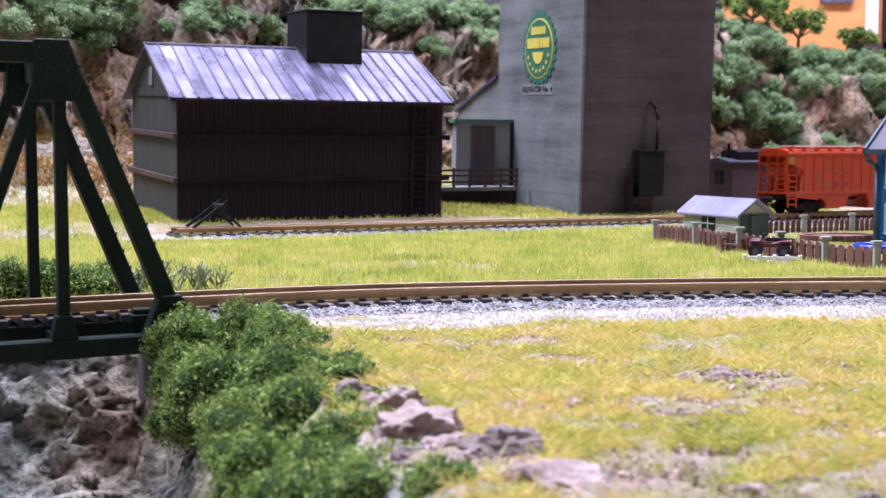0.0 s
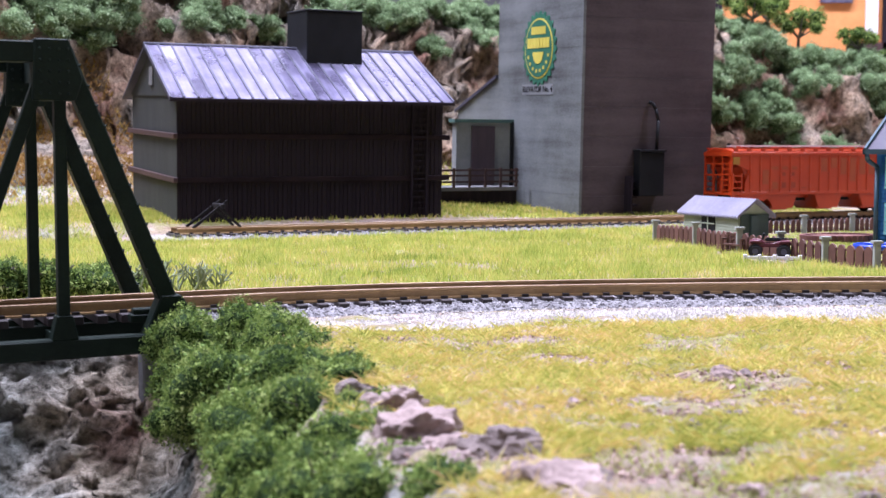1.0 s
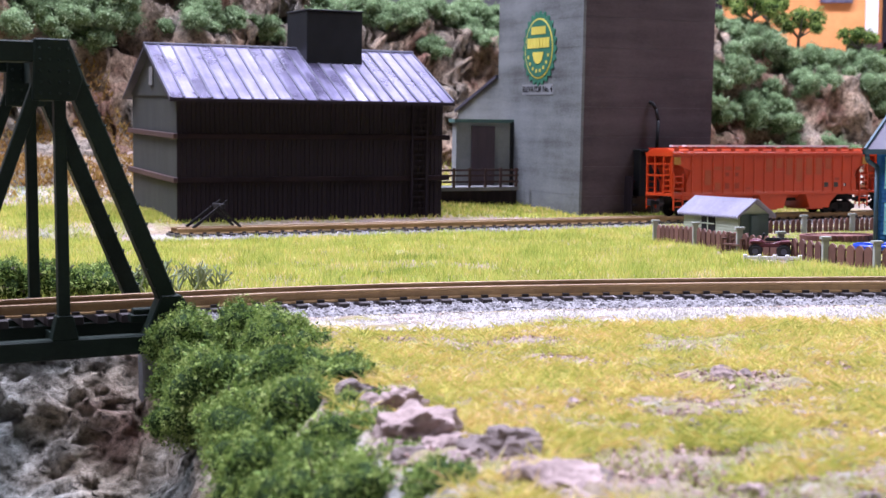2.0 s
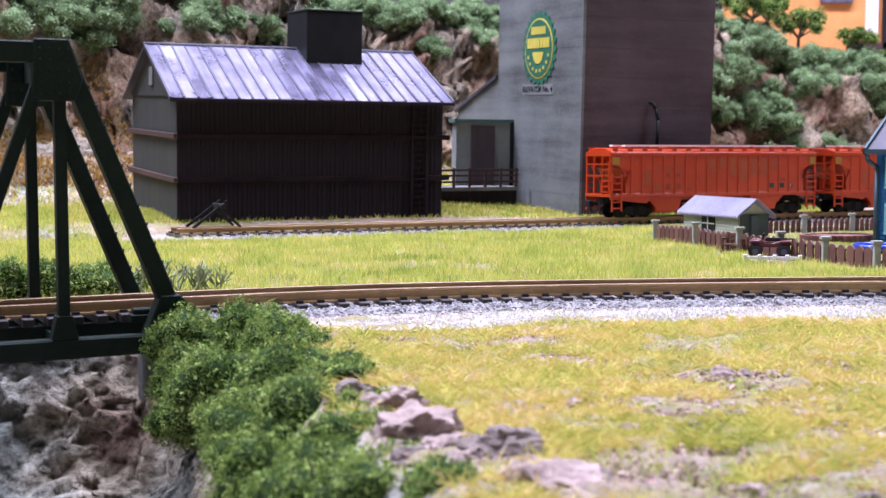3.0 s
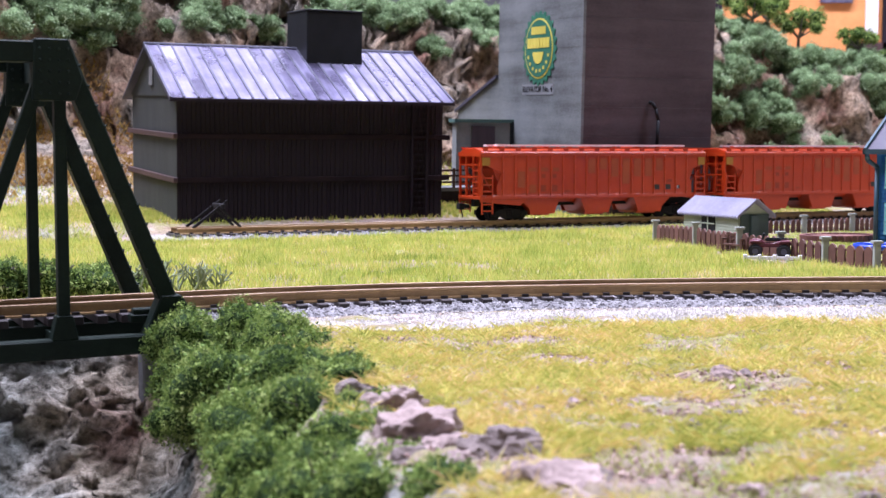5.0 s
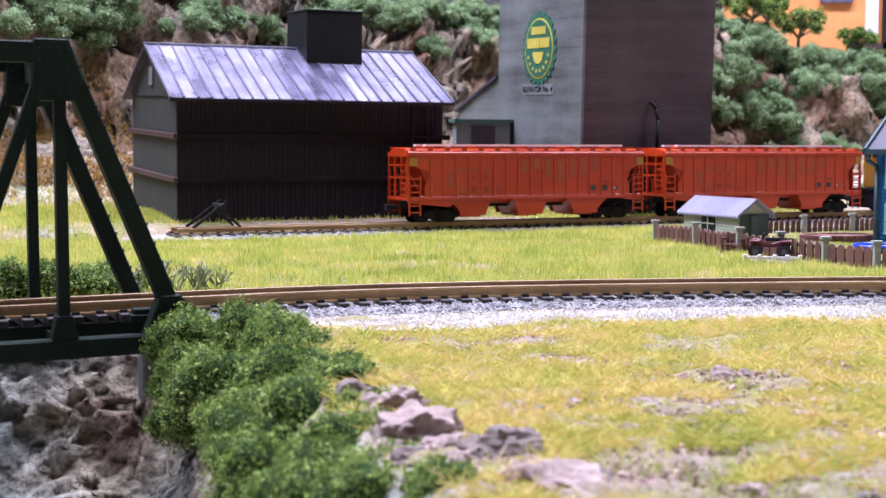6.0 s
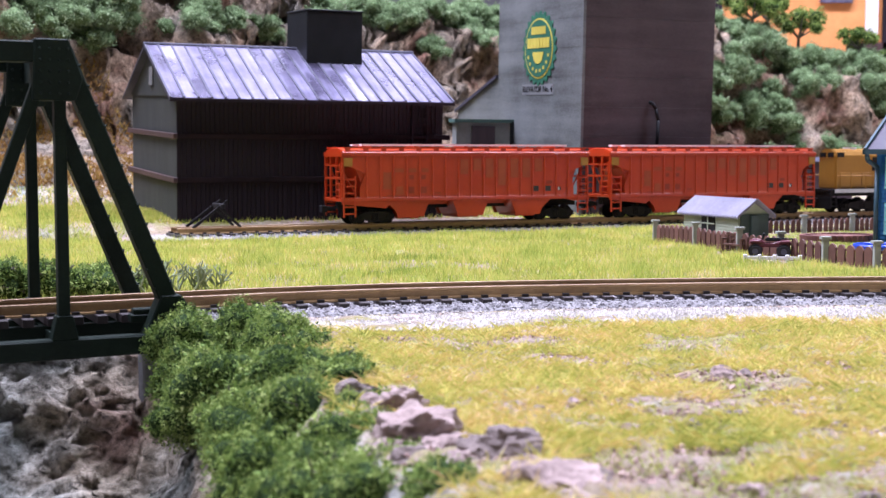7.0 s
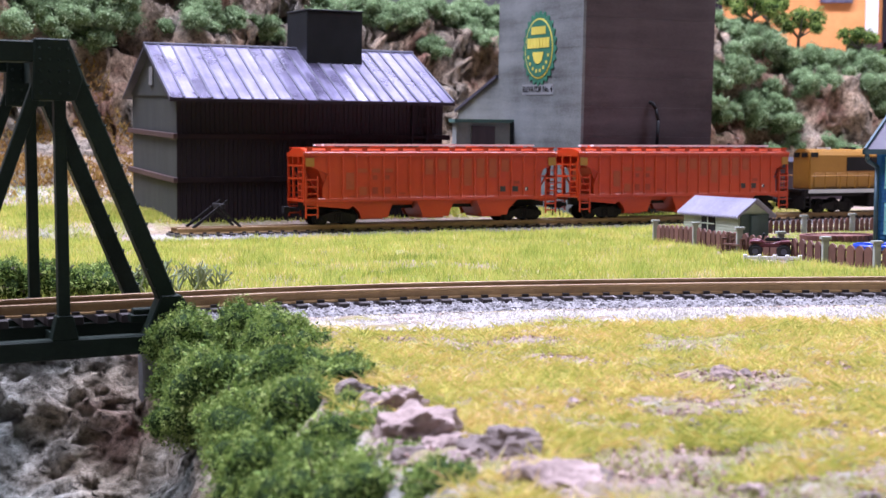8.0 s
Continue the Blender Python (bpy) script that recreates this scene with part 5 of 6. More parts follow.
# ---- grass ----
GRASS_MID = island_material("static_grass", [(0.18, (0.15, 0.22, 0.03)), (0.38, (0.34, 0.42, 0.065)), (0.56, (0.56, 0.55, 0.11)), (0.70, (0.66, 0.52, 0.16)), (0.84, (0.82, 0.74, 0.40))], through_light=0.4)
GRASS_DRY = island_material("dry_grass", [(0.14, (0.27, 0.33, 0.06)), (0.34, (0.50, 0.50, 0.11)), (0.54, (0.66, 0.57, 0.16)), (0.70, (0.72, 0.54, 0.22)), (0.86, (0.80, 0.66, 0.48))], through_light=0.4)


GRASS_GREEN = island_material("green_grass", [(0.2, (0.20, 0.28, 0.04)), (0.45, (0.38, 0.46, 0.085)), (0.7, (0.56, 0.58, 0.14))], through_light=0.4)


def blades(name, x, y, length, lean, width, mat, label, bent=False):
    n = len(x)
    z = ground_z(x, y) - 0.15
    a, b = RNG.uniform(0, math.tau, n), RNG.uniform(0, math.tau, n)
    ln = length * RNG.uniform(0.5, 1.3, n)
    th = np.clip(np.abs(RNG.normal(lean, 0.25, n)), 0, 1.5)
    base = np.stack([x, y, z], -1)
    d = np.stack([np.sin(th) * np.cos(a), np.sin(th) * np.sin(a), np.cos(th)], -1)
    w = np.stack([np.cos(b), np.sin(b), np.zeros(n)], -1) * (width / 2)
    mid = base + d * (ln * 0.55)[:, None]
    tip = base + d * ln[:, None] - np.array([0, 0, 1.0]) * (ln * 0.16 * np.sin(th))[:, None]
    if bent:
        v = np.stack([base - w, base + w, mid + w * 0.8, tip, mid - w * 0.8], 1)
    else:
        v = np.stack([base - w, base + w, tip], 1)
    k = v.shape[1]
    f = np.arange(n * k).reshape(-1, k)
    tagged(new(name, arrays_mesh(name, v.reshape(-1, 3), f, mat)), label, "grass", kind="stuff")


def clear_of(x, y, lo=-12.0):
    """Leave tracks, buildings, gravel and the ravine free of grass."""
    q = siding_q(x, y)
    ok = ((q > 15) | (q < -10.5 + 3 * fbm(x / 9, y / 9, 1.0, 2)) | (x < -112 + 4 * fbm(x / 9, y / 9, 4.0, 2))) & (ravine(x, y) < 1.0)
    m = np.array(MAIN)
    keep = np.argsort(m[:, 0])
    line = np.interp(x, m[keep, 0], m[keep, 1])
    ok &= (y > line + 11) | (y < line - gravel_reach(x) - 3.0 + 3.5 * fbm(x / 7, y / 7, 0, 3))
    for cx, cy, r in [(92, 363, 9), (87, 387, 6), (90, 354, 6), (98, 358, 5)] + [(a, b - 1.5, r * 1.3) for a, b, _, r, _ in ROCKS]:
        ok &= np.hypot(x - cx, y - cy) > r
    return ok


def field(n, x0, x1, y0, y1):
    x, y = RNG.uniform(x0, x1, n), RNG.uniform(y0, y1, n)
    ok = clear_of(x, y)
    return x[ok], y[ok]


x, y = field(190000, -190, 135, 240, 520)
yard = np.interp(y, [322, 335, 350, 368, 385, 413, 439, 480, 520], [125, 113, 104, 97, 89, 81, 73, 100, 140])
ok = ((siding_q(x, y) < -4) | (x < -106)) & (y > 250) & (x < yard) & (fbm(x / 12, y / 12, 3.0, 3) > -0.95)
tuft = ok & (fbm(x / 6, y / 6, 9.0, 3) > 0.22)
blades("meadow_tufts", x[tuft] + 0.4, y[tuft] + 0.3, 3.3, 0.7, 0.27, GRASS_GREEN, "taller green tufts in the meadow grass")
blades("meadow_grass", x[ok], y[ok], 2.5, 0.6, 0.27, GRASS_MID, "tall yellow-green static grass between the tracks")
x, y = field(52000, 130, 210, 300, 520)
x2, y2 = field(26000, 84, 140, 322, 480)
blades("lawn_grass", np.concatenate([x, x2]), np.concatenate([y, y2]), 0.9, 0.5, 0.30, GRASS_GREEN, "short bright lawn in the garden")
x, y = field(190000, -330, 180, 470, 760)
q = siding_q(x, y)
inside = ((x + 97.2) * TRACK_U[0] + (y - 474.1) * TRACK_U[1] > 0) & ((x + 97.2) * TRACK_U[0] + (y - 474.1) * TRACK_U[1] < 106) & (q > 26) & (q < 106)
ok = ((q > 23) | (x < -106)) & (q < 214) & ~inside
ok &= (q < 172 + 10 * fbm(x / 20, y / 20, 5.0, 2)) | (x > -110)
brown = (x < -105) & (q > 122 + 14 * fbm(x / 16, y / 16, 7.0, 2))
blades("bracken", x[ok & brown], y[ok & brown], 3.2, 0.7, 1.1, island_material("bracken", [(0.2, (0.17, 0.10, 0.03)), (0.5, (0.33, 0.19, 0.055)), (0.8, (0.46, 0.36, 0.10))], through_light=0.3), "rust-brown dry growth at the hill foot")
ok &= ~brown
blades("rough_grass", x[ok], y[ok], 2.3, 0.6, 0.6, GRASS_MID, "rough grass round the warehouse and hill foot")
x, y = field(215000, -40, 100, 98, 245)
ok = fbm(x / 9, y / 9, 6.0, 3) > -0.42 + 0.5 * smooth((160 - y) / 50)
blades("dry_meadow_grass", x[ok], y[ok], 3.1, 1.2, 0.115, GRASS_DRY, "matted dry straw-coloured grass in the foreground", True)
x, y = field(60000, -40, 115, 100, 245)
ok = fbm(x / 14, y / 14, 8.0, 3) > 0.1
blades("green_tufts", x[ok], y[ok], 2.4, 0.8, 0.11, GRASS_GREEN, "scattered green tufts in the dry grass")


# ---- the train ----
CAR_PITCH = 112.6
STEPS = [(0.0, 212.6), (0.5, 198.5), (1.0, 183.9), (1.5, 169.2), (3.0, 125.3), (3.5, 111.5), (4.0, 97.5), (4.5, 82.8), (6.0, 38.0), (6.5, 23.9), (7.0, 12.4), (7.5, 3.8), (8.0, -2.0)]
WHEELS = []


def wheelset(parent, x, r, z=None):
    bm = bmesh.new()
    for y in (-4.6, 4.6):
        k = 1 if y > 0 else -1
        rod(bm, (0, y - 0.9 * k, 0), (0, y - 0.2 * k, 0), r + 0.5, n=24)
        rod(bm, (0, y - 0.2 * k, 0), (0, y + 1.0 * k, 0), r, n=24)
        rod(bm, (0, y + 1.0 * k, 0), (0, y + 1.15 * k, 0), r * 0.72, n=16)
        for a in range(4):
            c, s = math.cos(a * math.pi / 2), math.sin(a * math.pi / 2)
            rod(bm, (c * r * 0.45, y + 1.1 * k, s * r * 0.45), (c * r * 0.45, y + 1.3 * k, s * r * 0.45), r * 0.15, n=6)
    rod(bm, (0, -5.6, 0), (0, 5.6, 0), 0.6, n=8)
    ob = part("wheelset", bm, STEEL_BLACK, parent, "dark metal wheels on an axle")
    ob.matrix_basis = pose(x * S, 0, r * S)
    WHEELS.append((ob, x, r))


def truck(parent, x, base, r):
    for y in (-6.9, 6.9):
        bm = bmesh.new()
        prism(bm, [(x - base / 2 - 2.2, r - 0.9), (x - base / 2 - 2.2, r + 0.9), (x - 2.4, r + 2.0), (x + 2.4, r + 2.0), (x + base / 2 + 2.2, r + 0.9), (x + base / 2 + 2.2, r - 0.9), (x + base / 2 - 1.5, r - 0.9), (x + 2.2, r - 1.9), (x - 2.2, r - 1.9), (x - base / 2 + 1.5, r - 0.9)], y - 0.7, y + 0.7)
        worn(bm, 0.15)
        for k in (-1, 1):
            rod(bm, (x + k * base / 2, y - 1.1, r), (x + k * base / 2, y + 1.1, r), 1.0, n=10)
        for k in (-0.9, 0, 0.9):
            rod(bm, (x + k, y - 0.9, r - 1.2), (x + k, y - 0.9, r + 1.2), 0.38, n=6)
        part("truck_frame", bm, STEEL_BLACK, parent)
    bm = bmesh.new()
    box(bm, x - 1.8, x + 1.8, -6.6, 6.6, r - 0.6, r + 2.6)
    part("bolster", bm, STEEL_BLACK, parent)
    for k in (-1, 1):
        wheelset(parent, x + k * base / 2, r)


def ladder_part(parent, x, y, along, z0, z1, w, rungs, mat, thick=0.42):
    """Two stiles and a row of rungs; along: 'x' lies in the side, 'y' in the end."""
    bm = bmesh.new()
    h = thick / 2
    for k in (-w / 2, w / 2):
        if along == "x":
            box(bm, x + k - h, x + k + h, y - h, y + h, z0, z1)
        else:
            box(bm, x - h, x + h, y + k - h, y + k + h, z0, z1)
    for i in range(rungs):
        z = z0 + (i + 0.5) * (z1 - z0) / rungs
        if along == "x":
            box(bm, x - w / 2, x + w / 2, y - h, y + h, z - h, z + h)
        else:
            box(bm, x - h, x + h, y - w / 2, y + w / 2, z - h, z + h)
    return part("ladder", bm, mat, parent, "moulded orange ladder" if mat == ORANGE else "")


def coupler(parent, x, k):
    bm = bmesh.new()
    box(bm, min(x, x + 3.4 * k), max(x, x + 3.4 * k), -0.8, 0.8, 4.6, 6.2)
    box(bm, min(x + 2.6 * k, x + 4.7 * k), max(x + 2.6 * k, x + 4.7 * k), -1.5, 1.5, 4.2, 6.6)
    worn(bm, 0.15)
    rod(bm, (x + 3.4 * k, -0.3, 4.4), (x + 3.0 * k, -0.9, 1.3), 0.25, n=6)
    part("coupler", bm, STEEL_BLACK, parent)


def hopper(mt):
    t = thing("covered_hopper", mt, "orange three-bay covered hopper wagon with ribbed sides", "hopper wagon", "hopper wagons")
    # hold: straight sides above, slope sheets at both ends, three tapered bays below
    bm = bmesh.new()
    prism(bm, [(-41.5, 9.6), (41.5, 9.6), (46.0, 19.5), (46.0, 25), (-46.0, 25), (-46.0, 19.5)], -9.0, 9.0)
    part("hold", bm, ORANGE, t)
    for y in (-9.35, 9.35):
        bm = bmesh.new()
        prism(bm, [(-42, 9.4), (42, 9.4), (44.5, 9.4), (44.5, 13.0), (42.5, 18), (51.2, 21.6), (51.2, 25.2), (-51.2, 25.2), (-51.2, 21.6), (-42.5, 18), (-44.5, 13.0), (-44.5, 9.4)], y - 0.3, y + 0.3)
        part("side_sheet", bm, ORANGE, t)
        bm = bmesh.new()
        box(bm, -51.5, 51.5, y - 0.6, y + 0.6, 24.4, 25.6)
        worn(bm, 0.15)
        part("top_chord", bm, ORANGE, t)
        bm = bmesh.new()
        box(bm, -51.5, 51.5, y - 0.36, y + 0.36, 8.0, 9.5)
        worn(bm, 0.15)
        part("side_sill", bm, ORANGE, t)
    rb = bmesh.new()
    box(rb, -0.3, 0.3, -0.3, 0.3, 9.4, 24.5)
    worn(rb, 0.15)
    rib = mesh_of("rib", rb, ORANGE)
    for k in range(17):
        for y in (-9.75, 9.75):
            piece("rib", rib, t, -42 + k * 84 / 16, y * 0.995, 0)
    for x in (-24.5, 0.0, 24.5):
        bm = bmesh.new()
        lo, hi = [], []
        for a, b in ((-1, -1), (1, -1), (1, 1), (-1, 1)):
            hi.append(bm.verts.new((x + a * 8.0, b * 8.6, 9.6)))
            lo.append(bm.verts.new((x + a * 4.4, b * 7.6, 2.6)))
        bm.faces.new(lo[::-1])
        bm.faces.new(hi)
        for i in range(4):
            bm.faces.new((lo[i], lo[(i + 1) % 4], hi[(i + 1) % 4], hi[i]))
        bay = part("hopper_bay", bm, ORANGE, t)
        bm = bmesh.new()
        box(bm, x - 4.4, x + 4.4, -6.8, 6.8, 1.7, 2.7)
        worn(bm, 0.15)
        part("discharge_gate", bm, ORANGE, bay)
        for y in (-9.2, 9.2):
            bm = bmesh.new()
            prism(bm, [(x - 8.2 - (3.5 if x < -1 else 0), 9.6), (x + 8.2 + (3.5 if x > 1 else 0), 9.6), (x + 6.0, 4.6), (x + 5.2, 2.4), (x - 5.2, 2.4), (x - 6.0, 4.6)], y - 0.25, y + 0.25)
            part("bay_skirt", bm, ORANGE, bay)
    for x in (-12.25, 12.25):
        bm = bmesh.new()
        prism(bm, [(x - 6.5, 9.6), (x + 6.5, 9.6), (x + 4.5, 6.6), (x - 4.5, 6.6)], -4.5, 4.5)
        part("saddle_sheet", bm, ORANGE, t)
    for k in (-1, 1):
        for y in (-9.3, 9.3):
            bm = bmesh.new()
            prism(bm, [(33.0 * k, 9.6), (51.4 * k, 9.6), (51.4 * k, 7.2), (34.5 * k, 5.6), (33.0 * k, 6.6)] if k < 0 else [(36.0, 9.6), (51.4, 9.6), (51.4, 7.2), (45.0, 7.2), (36.0, 8.8)], y - 0.25, y + 0.25)
            part("end_sill_plate", bm, ORANGE, t)
    # roof with hatches' running board
    bm = bmesh.new()
    prism(bm, [(-9.7, 25.2), (9.7, 25.2), (9.2, 26.1), (4.0, 27.2), (-4.0, 27.2), (-9.2, 26.1)], -50.8, 50.8, "x")
    worn(bm, 0.2)
    roof = part("roof", bm, ORANGE, t)
    for y in (-4.6, 4.6):
        bm = bmesh.new()
        box(bm, -42.5, 43.5, y - 1.3, y + 1.3, 27.8, 28.5)
        part("running_board", bm, WHITE_PAINT, roof, "pale etched running board")
        for x in np.linspace(-41, 42, 9):
            bm = bmesh.new()
            box(bm, x - 0.4, x + 0.4, y - 1.1, y + 1.1, 26.2, 28.0)
            part("board_bracket", bm, ORANGE, roof)
    for x in np.linspace(-39, 39, 5):
        bm = bmesh.new()
        rod(bm, (x, 0, 27.0), (x, 0, 28.1), 2.6, 2.3, n=16)
        part("hatch", bm, ORANGE, roof)
    for y in (-8.9, 8.9):
        bm = bmesh.new()
        box(bm, -50.5, 50.5, y - 0.45, y + 0.45, 26.9, 27.4)
        for x in np.linspace(-49, 49, 15):
            box(bm, x - 0.9, x + 0.9, y - 0.4, y + 0.4, 25.6, 26.95)
        part("roof_rail", bm, ORANGE, roof)
    sb = bmesh.new()
    box(sb, -0.3, 0.3, -9.2, -4.2, 0, 0.35)
    strap = mesh_of("roof_strap", sb, ORANGE)
    for k in range(13):
        piece("roof_strap", strap, roof, -48 + k * 8, 0, 26.0, 0, 10)
    # end platforms, ladders and cages
    for k in (-1, 1):
        bm = bmesh.new()
        box(bm, min(42 * k, 51.6 * k), max(42 * k, 51.6 * k), -9.4, 9.4, 8.1, 9.2)
        worn(bm, 0.15)
        end = part("end_platform", bm, ORANGE, t)
        bm = bmesh.new()
        for y in (-8.9, -3.2, 3.2, 8.9):
            box(bm, 51.0 * k - 0.4, 51.0 * k + 0.4, y - 0.4, y + 0.4, 9.0, 25.2)
        box(bm, 51.0 * k - 0.4, 51.0 * k + 0.4, -9.2, 9.2, 16.0, 16.7)
        box(bm, 51.0 * k - 0.5, 51.0 * k + 0.5, -9.6, 9.6, 24.0, 25.6)
        box(bm, 51.0 * k - 0.35, 51.0 * k + 0.35, -9.4, 9.4, 20.6, 21.2)
        part("end_frame", bm, ORANGE, end)
        ladder_part(end, 51.5 * k, -6.0, "y", 9.0, 22.0, 4.6, 6, ORANGE)
        ladder_part(end, 48.6 * k, -9.7, "x", 2.6, 17.2, 4.4, 6, ORANGE, 0.5)
        ladder_part(end, 48.6 * k, 9.7, "x", 2.6, 17.2, 4.4, 6, ORANGE, 0.5)
        bm = bmesh.new()
        beam(bm, (44.0 * k, -6, 9.2), (50.6 * k, -6, 20), 0.5, 0.5)
        beam(bm, (44.0 * k, 6, 9.2), (50.6 * k, 6, 20), 0.5, 0.5)
        rod(bm, (47 * k, 2.0, 9.2), (47 * k, 2.0, 14.5), 1.7, n=12)
        part("brake_gear", bm, ORANGE, end)
        bm = bmesh.new()
        box(bm, 49.2 * k - 1.6, 49.2 * k + 1.6, -9.98, -9.68, 20.6, 23.6)
        part("reporting_plate", bm, YELLOW, end, "small yellow plate")
        coupler(end, 51.6 * k, k)
        truck(t, 38.0 * k, 11.2, 2.62)
    bm = bmesh.new()
    box(bm, -50, 50, -1.4, 1.4, 5.2, 8.1)
    part("centre_sill", bm, STEEL_BLACK, t)
    # painted panels and stencil bars on the side
    dim = paint("faded_stencil", (0.27, 0.045, 0.010), (0.36, 0.066, 0.015), 150, 900, 0.5)
    rust = paint("rusty_stencil", (0.22, 0.024, 0.005), (0.29, 0.035, 0.008), 150, 900, 0.5)
    ink = paint("stencil_black", (0.015, 0.012, 0.01), (0.03, 0.025, 0.02), 60, 900, 0.6)
    white = WHITE_PAINT
    for x0, x1, z0, z1, mat in ((-35.5, -32.4, 12.4, 18.4, dim), (-31.0, -27.4, 18.4, 19.8, dim), (-25.4, -22.4, 18.4, 19.8, dim), (-20.2, -17.4, 18.4, 19.8, dim),
                                (-25.2, -23.4, 15.8, 17.4, rust), (-20.4, -18.6, 15.8, 17.4, rust), (-25.4, -23.2, 10.8, 13.2, rust), (-20.6, -18.2, 10.8, 13.2, rust),
                                (-30.4, -27.6, 10.4, 13.4, dim), (-14.8, -12.4, 10.6, 11.2, rust),
                                (-4.4, -1.2, 17.6, 23.0, dim), (1.0, 4.2, 19.0, 23.2, dim), (6.3, 9.4, 16.2, 23.2, dim), (11.5, 14.7, 13.4, 23.2, dim), (16.8, 20.0, 16.2, 23.2, dim), (22.0, 25.2, 16.2, 23.2, dim), (27.3, 30.4, 18.4, 23.2, dim), (32.4, 35.0, 13.8, 15.0, rust),
                                (25.8, 29.0, 11.0, 13.0, ink), (31.2, 34.4, 11.0, 13.0, ink), (37.4, 38.8, 11.2, 12.6, ink), (-34, -30, 9.9, 10.2, rust)):
        bm = bmesh.new()
        box(bm, x0, x1, -9.74, -9.66, z0, z1)
        part("stencil_panel", bm, mat, t)
        if mat == ink and z1 > 12.5:
            bm = bmesh.new()
            box(bm, x0 + 0.2, x0 + 0.55, -9.8, -9.74, z0 + 0.2, z1 - 0.2)
            part("stencil_mark", bm, white, t)
    # the body rides a little high on its trucks
    done = set()
    for ob in t.children_recursive:
        if ob.name.startswith(("wheelset", "truck_frame", "bolster")):
            continue
        ob.location.z *= 1.022
        if ob.data.name not in done:
            done.add(ob.data.name)
            for v in ob.data.vertices:
                v.co.z *= 1.022
    return t


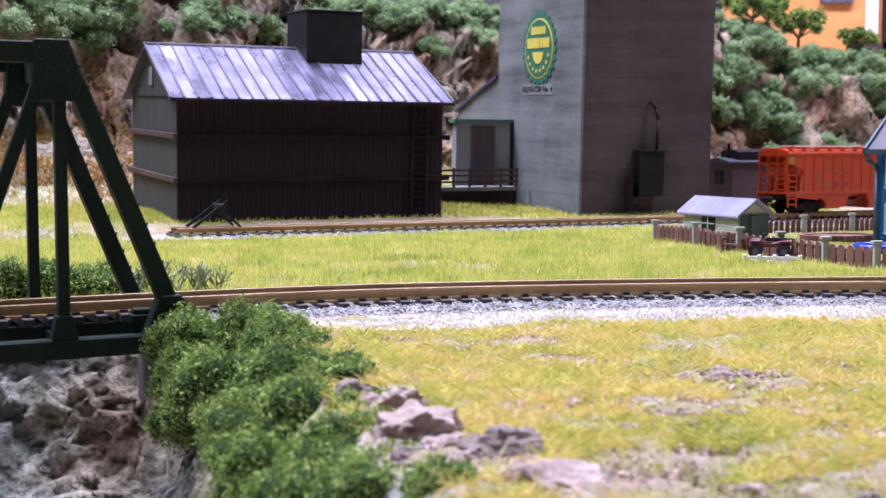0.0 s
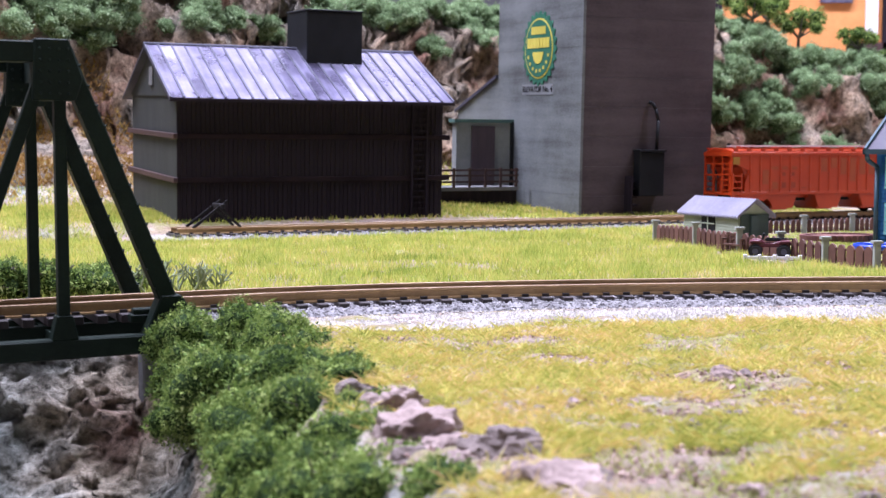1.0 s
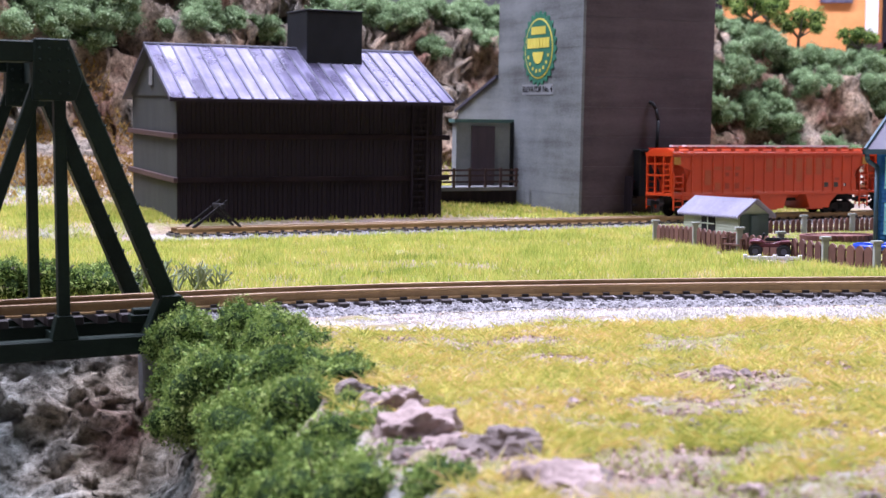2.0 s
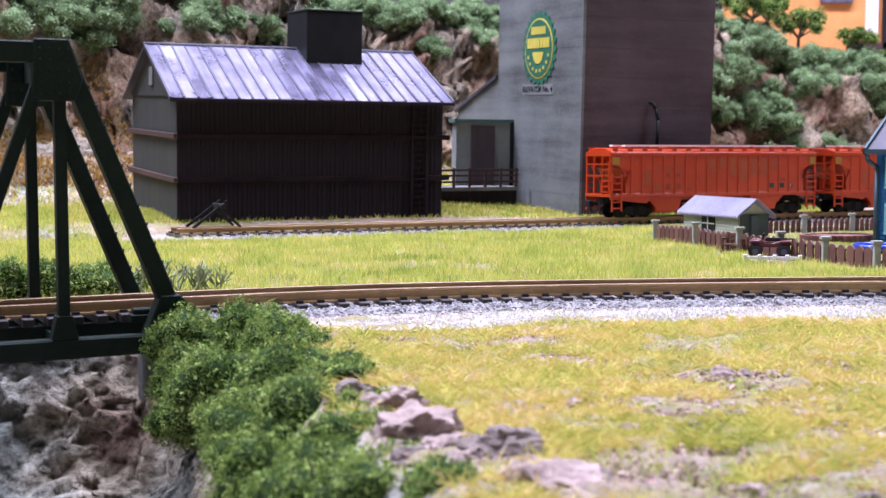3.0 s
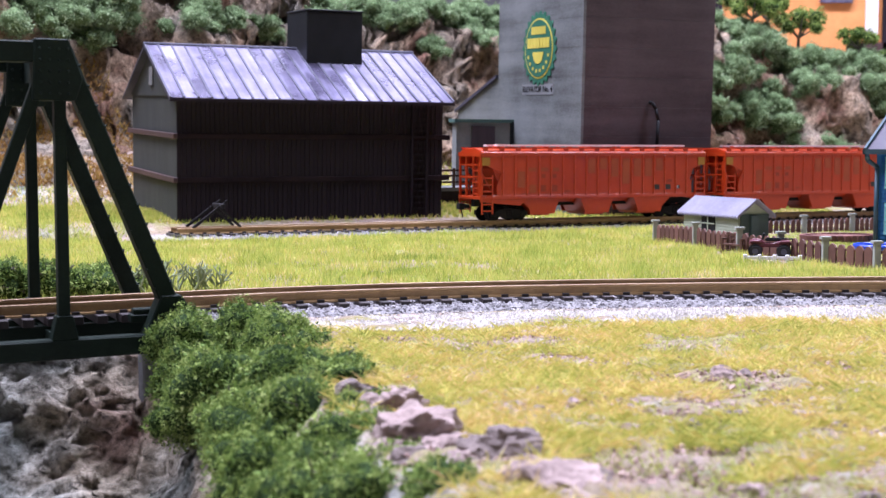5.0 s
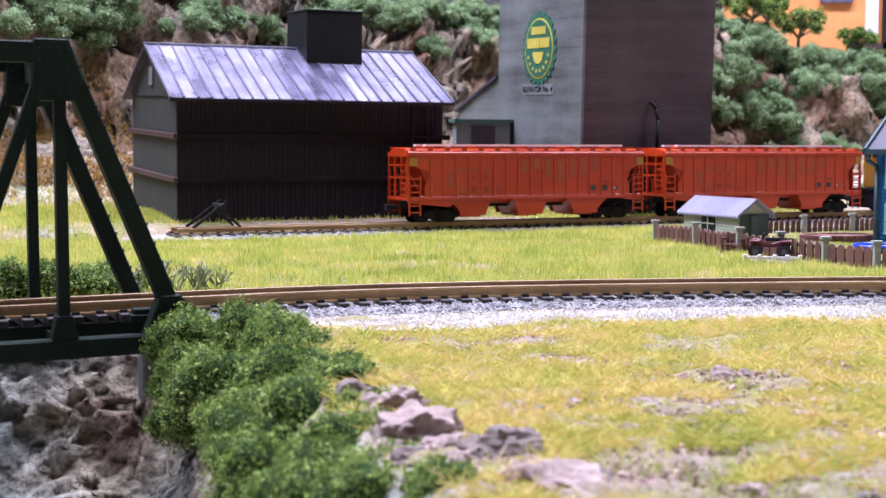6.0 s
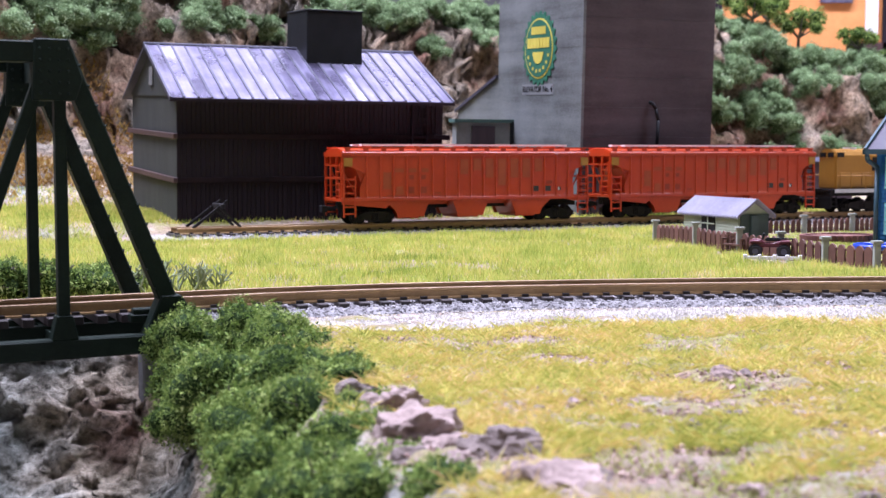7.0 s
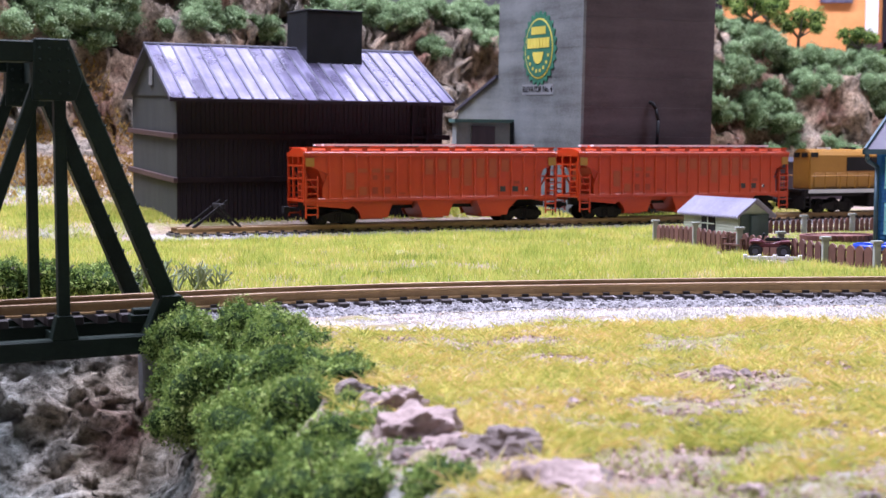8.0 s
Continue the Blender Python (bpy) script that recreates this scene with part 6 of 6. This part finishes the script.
def engine(mt):
    t = thing("diesel_engine", mt, "yellow diesel engine with grey sill and black trucks", "engine")
    bm = bmesh.new()
    prism(bm, [(-5.6, 10.2), (5.6, 10.2), (5.6, 24.8), (4.4, 26.8), (2.2, 27.6), (-2.2, 27.6), (-4.4, 26.8), (-5.6, 24.8)], -46.5, 26, "x")
    worn(bm, 0.5, 2)
    hood = part("long_hood", bm, YELLOW, t)
    bm = bmesh.new()
    box(bm, -47.0, -46.3, -4.2, -0.8, 24.0, 26.0)
    box(bm, -47.0, -46.3, 0.8, 4.2, 24.0, 26.0)
    box(bm, -45.8, -42.0, -5.75, -5.5, 24.0, 26.0)
    part("number_board", bm, BLACK_PLASTIC, hood)
    rng = random.Random(5)
    for k in range(11):
        bm = bmesh.new()
        box(bm, -44 + k * 6.1, -38.6 + k * 6.1, -5.85, -5.5, 11.0, 17.2)
        worn(bm, 0.12)
        part("hood_door", bm, YELLOW, hood)
    bm = bmesh.new()
    box(bm, -26, -8, -5.8, -5.5, 18.0, 24.0)
    part("grille", bm, STEEL_BLACK, hood, "dark radiator grille")
    for x in (-34, -20, 0, 12):
        bm = bmesh.new()
        rod(bm, (x, 0, 27.2), (x, 0, 28.3), 3.0, n=20)
        part("roof_fan", bm, WHITE_PAINT if x == -34 else STEEL_BLACK, hood)
    bm = bmesh.new()
    prism(bm, [(-8.6, 10.2), (8.6, 10.2), (8.6, 25.0), (6.8, 28.0), (-6.8, 28.0), (-8.6, 25.0)], 26, 38, "x")
    worn(bm, 0.3)
    cab = part("cab", bm, YELLOW, t)
    glass = paint("cab_glass", (0.01, 0.012, 0.014), (0.02, 0.022, 0.025), 60, 600, 0.12)
    bm = bmesh.new()
    box(bm, 28, 31.4, -8.75, -8.5, 19, 24)
    box(bm, 32.4, 35.8, -8.75, -8.5, 19, 24)
    part("cab_window", bm, glass, cab)
    bm = bmesh.new()
    prism(bm, [(-5.2, 10.2), (5.2, 10.2), (5.2, 18), (3.4, 20), (-3.4, 20), (-5.2, 18)], 38, 47, "x")
    worn(bm, 0.4)
    part("short_hood", bm, YELLOW, t)
    bm = bmesh.new()
    box(bm, -51.5, 51.5, -9.2, 9.2, 9.2, 10.2)
    part("walkway", bm, STEEL_BLACK, t)
    for y in (-9.35, 9.35):
        bm = bmesh.new()
        box(bm, -50, 50, y - 0.15, y + 0.15, 8.6, 10.2)
        part("sill_stripe", bm, paint("sill_grey", (0.42, 0.43, 0.42), (0.55, 0.55, 0.54), 60, 900, 0.5), t, "pale grey frame stripe")
        bm = bmesh.new()
        for x in np.linspace(-49, 49, 13):
            rod(bm, (x, y * 0.98, 10), (x, y * 0.98, 16), 0.22, n=6)
        rod(bm, (-49, y * 0.98, 16), (49, y * 0.98, 16), 0.24, n=6)
        part("handrail", bm, YELLOW, t)
        for x in (-50.5, 50.5):
            bm = bmesh.new()
            for k in range(4):
                box(bm, x - 1.5, x + 1.5, y * 0.86 - 0.9, y * 0.86 + 0.9, 2.6 + k * 1.8, 3.0 + k * 1.8)
            for dx in (-1.5, 1.5):
                box(bm, x + dx - 0.2, x + dx + 0.2, y * 0.98 - 0.2, y * 0.98 + 0.2, 2.4, 9.4)
            part("stair", bm, STEEL_BLACK, t)
    bm = bmesh.new()
    prism(bm, [(-7.5, 2.2), (7.5, 2.2), (8.6, 4), (8.6, 8.2), (-8.6, 8.2), (-8.6, 4)], -16, 16, "x")
    worn(bm, 0.4)
    part("fuel_tank", bm, STEEL_BLACK, t)
    bm = bmesh.new()
    box(bm, -51, 51, -6, 6, 7.0, 9.2)
    part("frame", bm, STEEL_BLACK, t)
    for x in (-33, 33):
        truck(t, x, 15, 2.9)
    for k in (-1, 1):
        coupler(t, 51.6 * k, k)
        bm = bmesh.new()
        box(bm, 51.2 * k - 0.4, 51.2 * k + 0.4, -8.6, 8.6, 1.6, 7.4)
        part("pilot", bm, STEEL_BLACK, t)
    return t


def train_place(s):
    x, y = siding_line(s)
    return at(x, y, RAIL_Z + 0.06, TRACK_ANGLE)


CARS = [hopper(train_place(-3.2)), hopper(train_place(-3.2 + CAR_PITCH)), engine(train_place(-3.2 + 2 * CAR_PITCH))]


def travelled(t):
    """Smooth distance still to go at time t, through the timed steps."""
    ts, ds = [a for a, _ in STEPS], [b for _, b in STEPS]
    for k in range(len(ts) - 1):
        if t <= ts[k + 1] + 1e-9:
            break
    def slope(i):
        i0, i1 = max(i - 1, 0), min(i + 1, len(ts) - 1)
        return (ds[i1] - ds[i0]) / (ts[i1] - ts[i0])
    h = ts[k + 1] - ts[k]
    f = (t - ts[k]) / h
    return (ds[k] * (2 * f ** 3 - 3 * f ** 2 + 1) + slope(k) * h * (f ** 3 - 2 * f ** 2 + f)
            + ds[k + 1] * (3 * f ** 2 - 2 * f ** 3) + slope(k + 1) * h * (f ** 3 - f ** 2))


def motions():
    times = [round(0.1 * k, 1) for k in range(81)]
    for k, car in enumerate(CARS):
        walk(car, [(t, train_place(-3.2 + k * CAR_PITCH + travelled(t))) for t in times])
    for ob, x, r in WHEELS:
        walk(ob, [(t, pose(x * S, 0, r * S, 0, math.degrees(travelled(t) / r), 0)) for t in times])


motions()
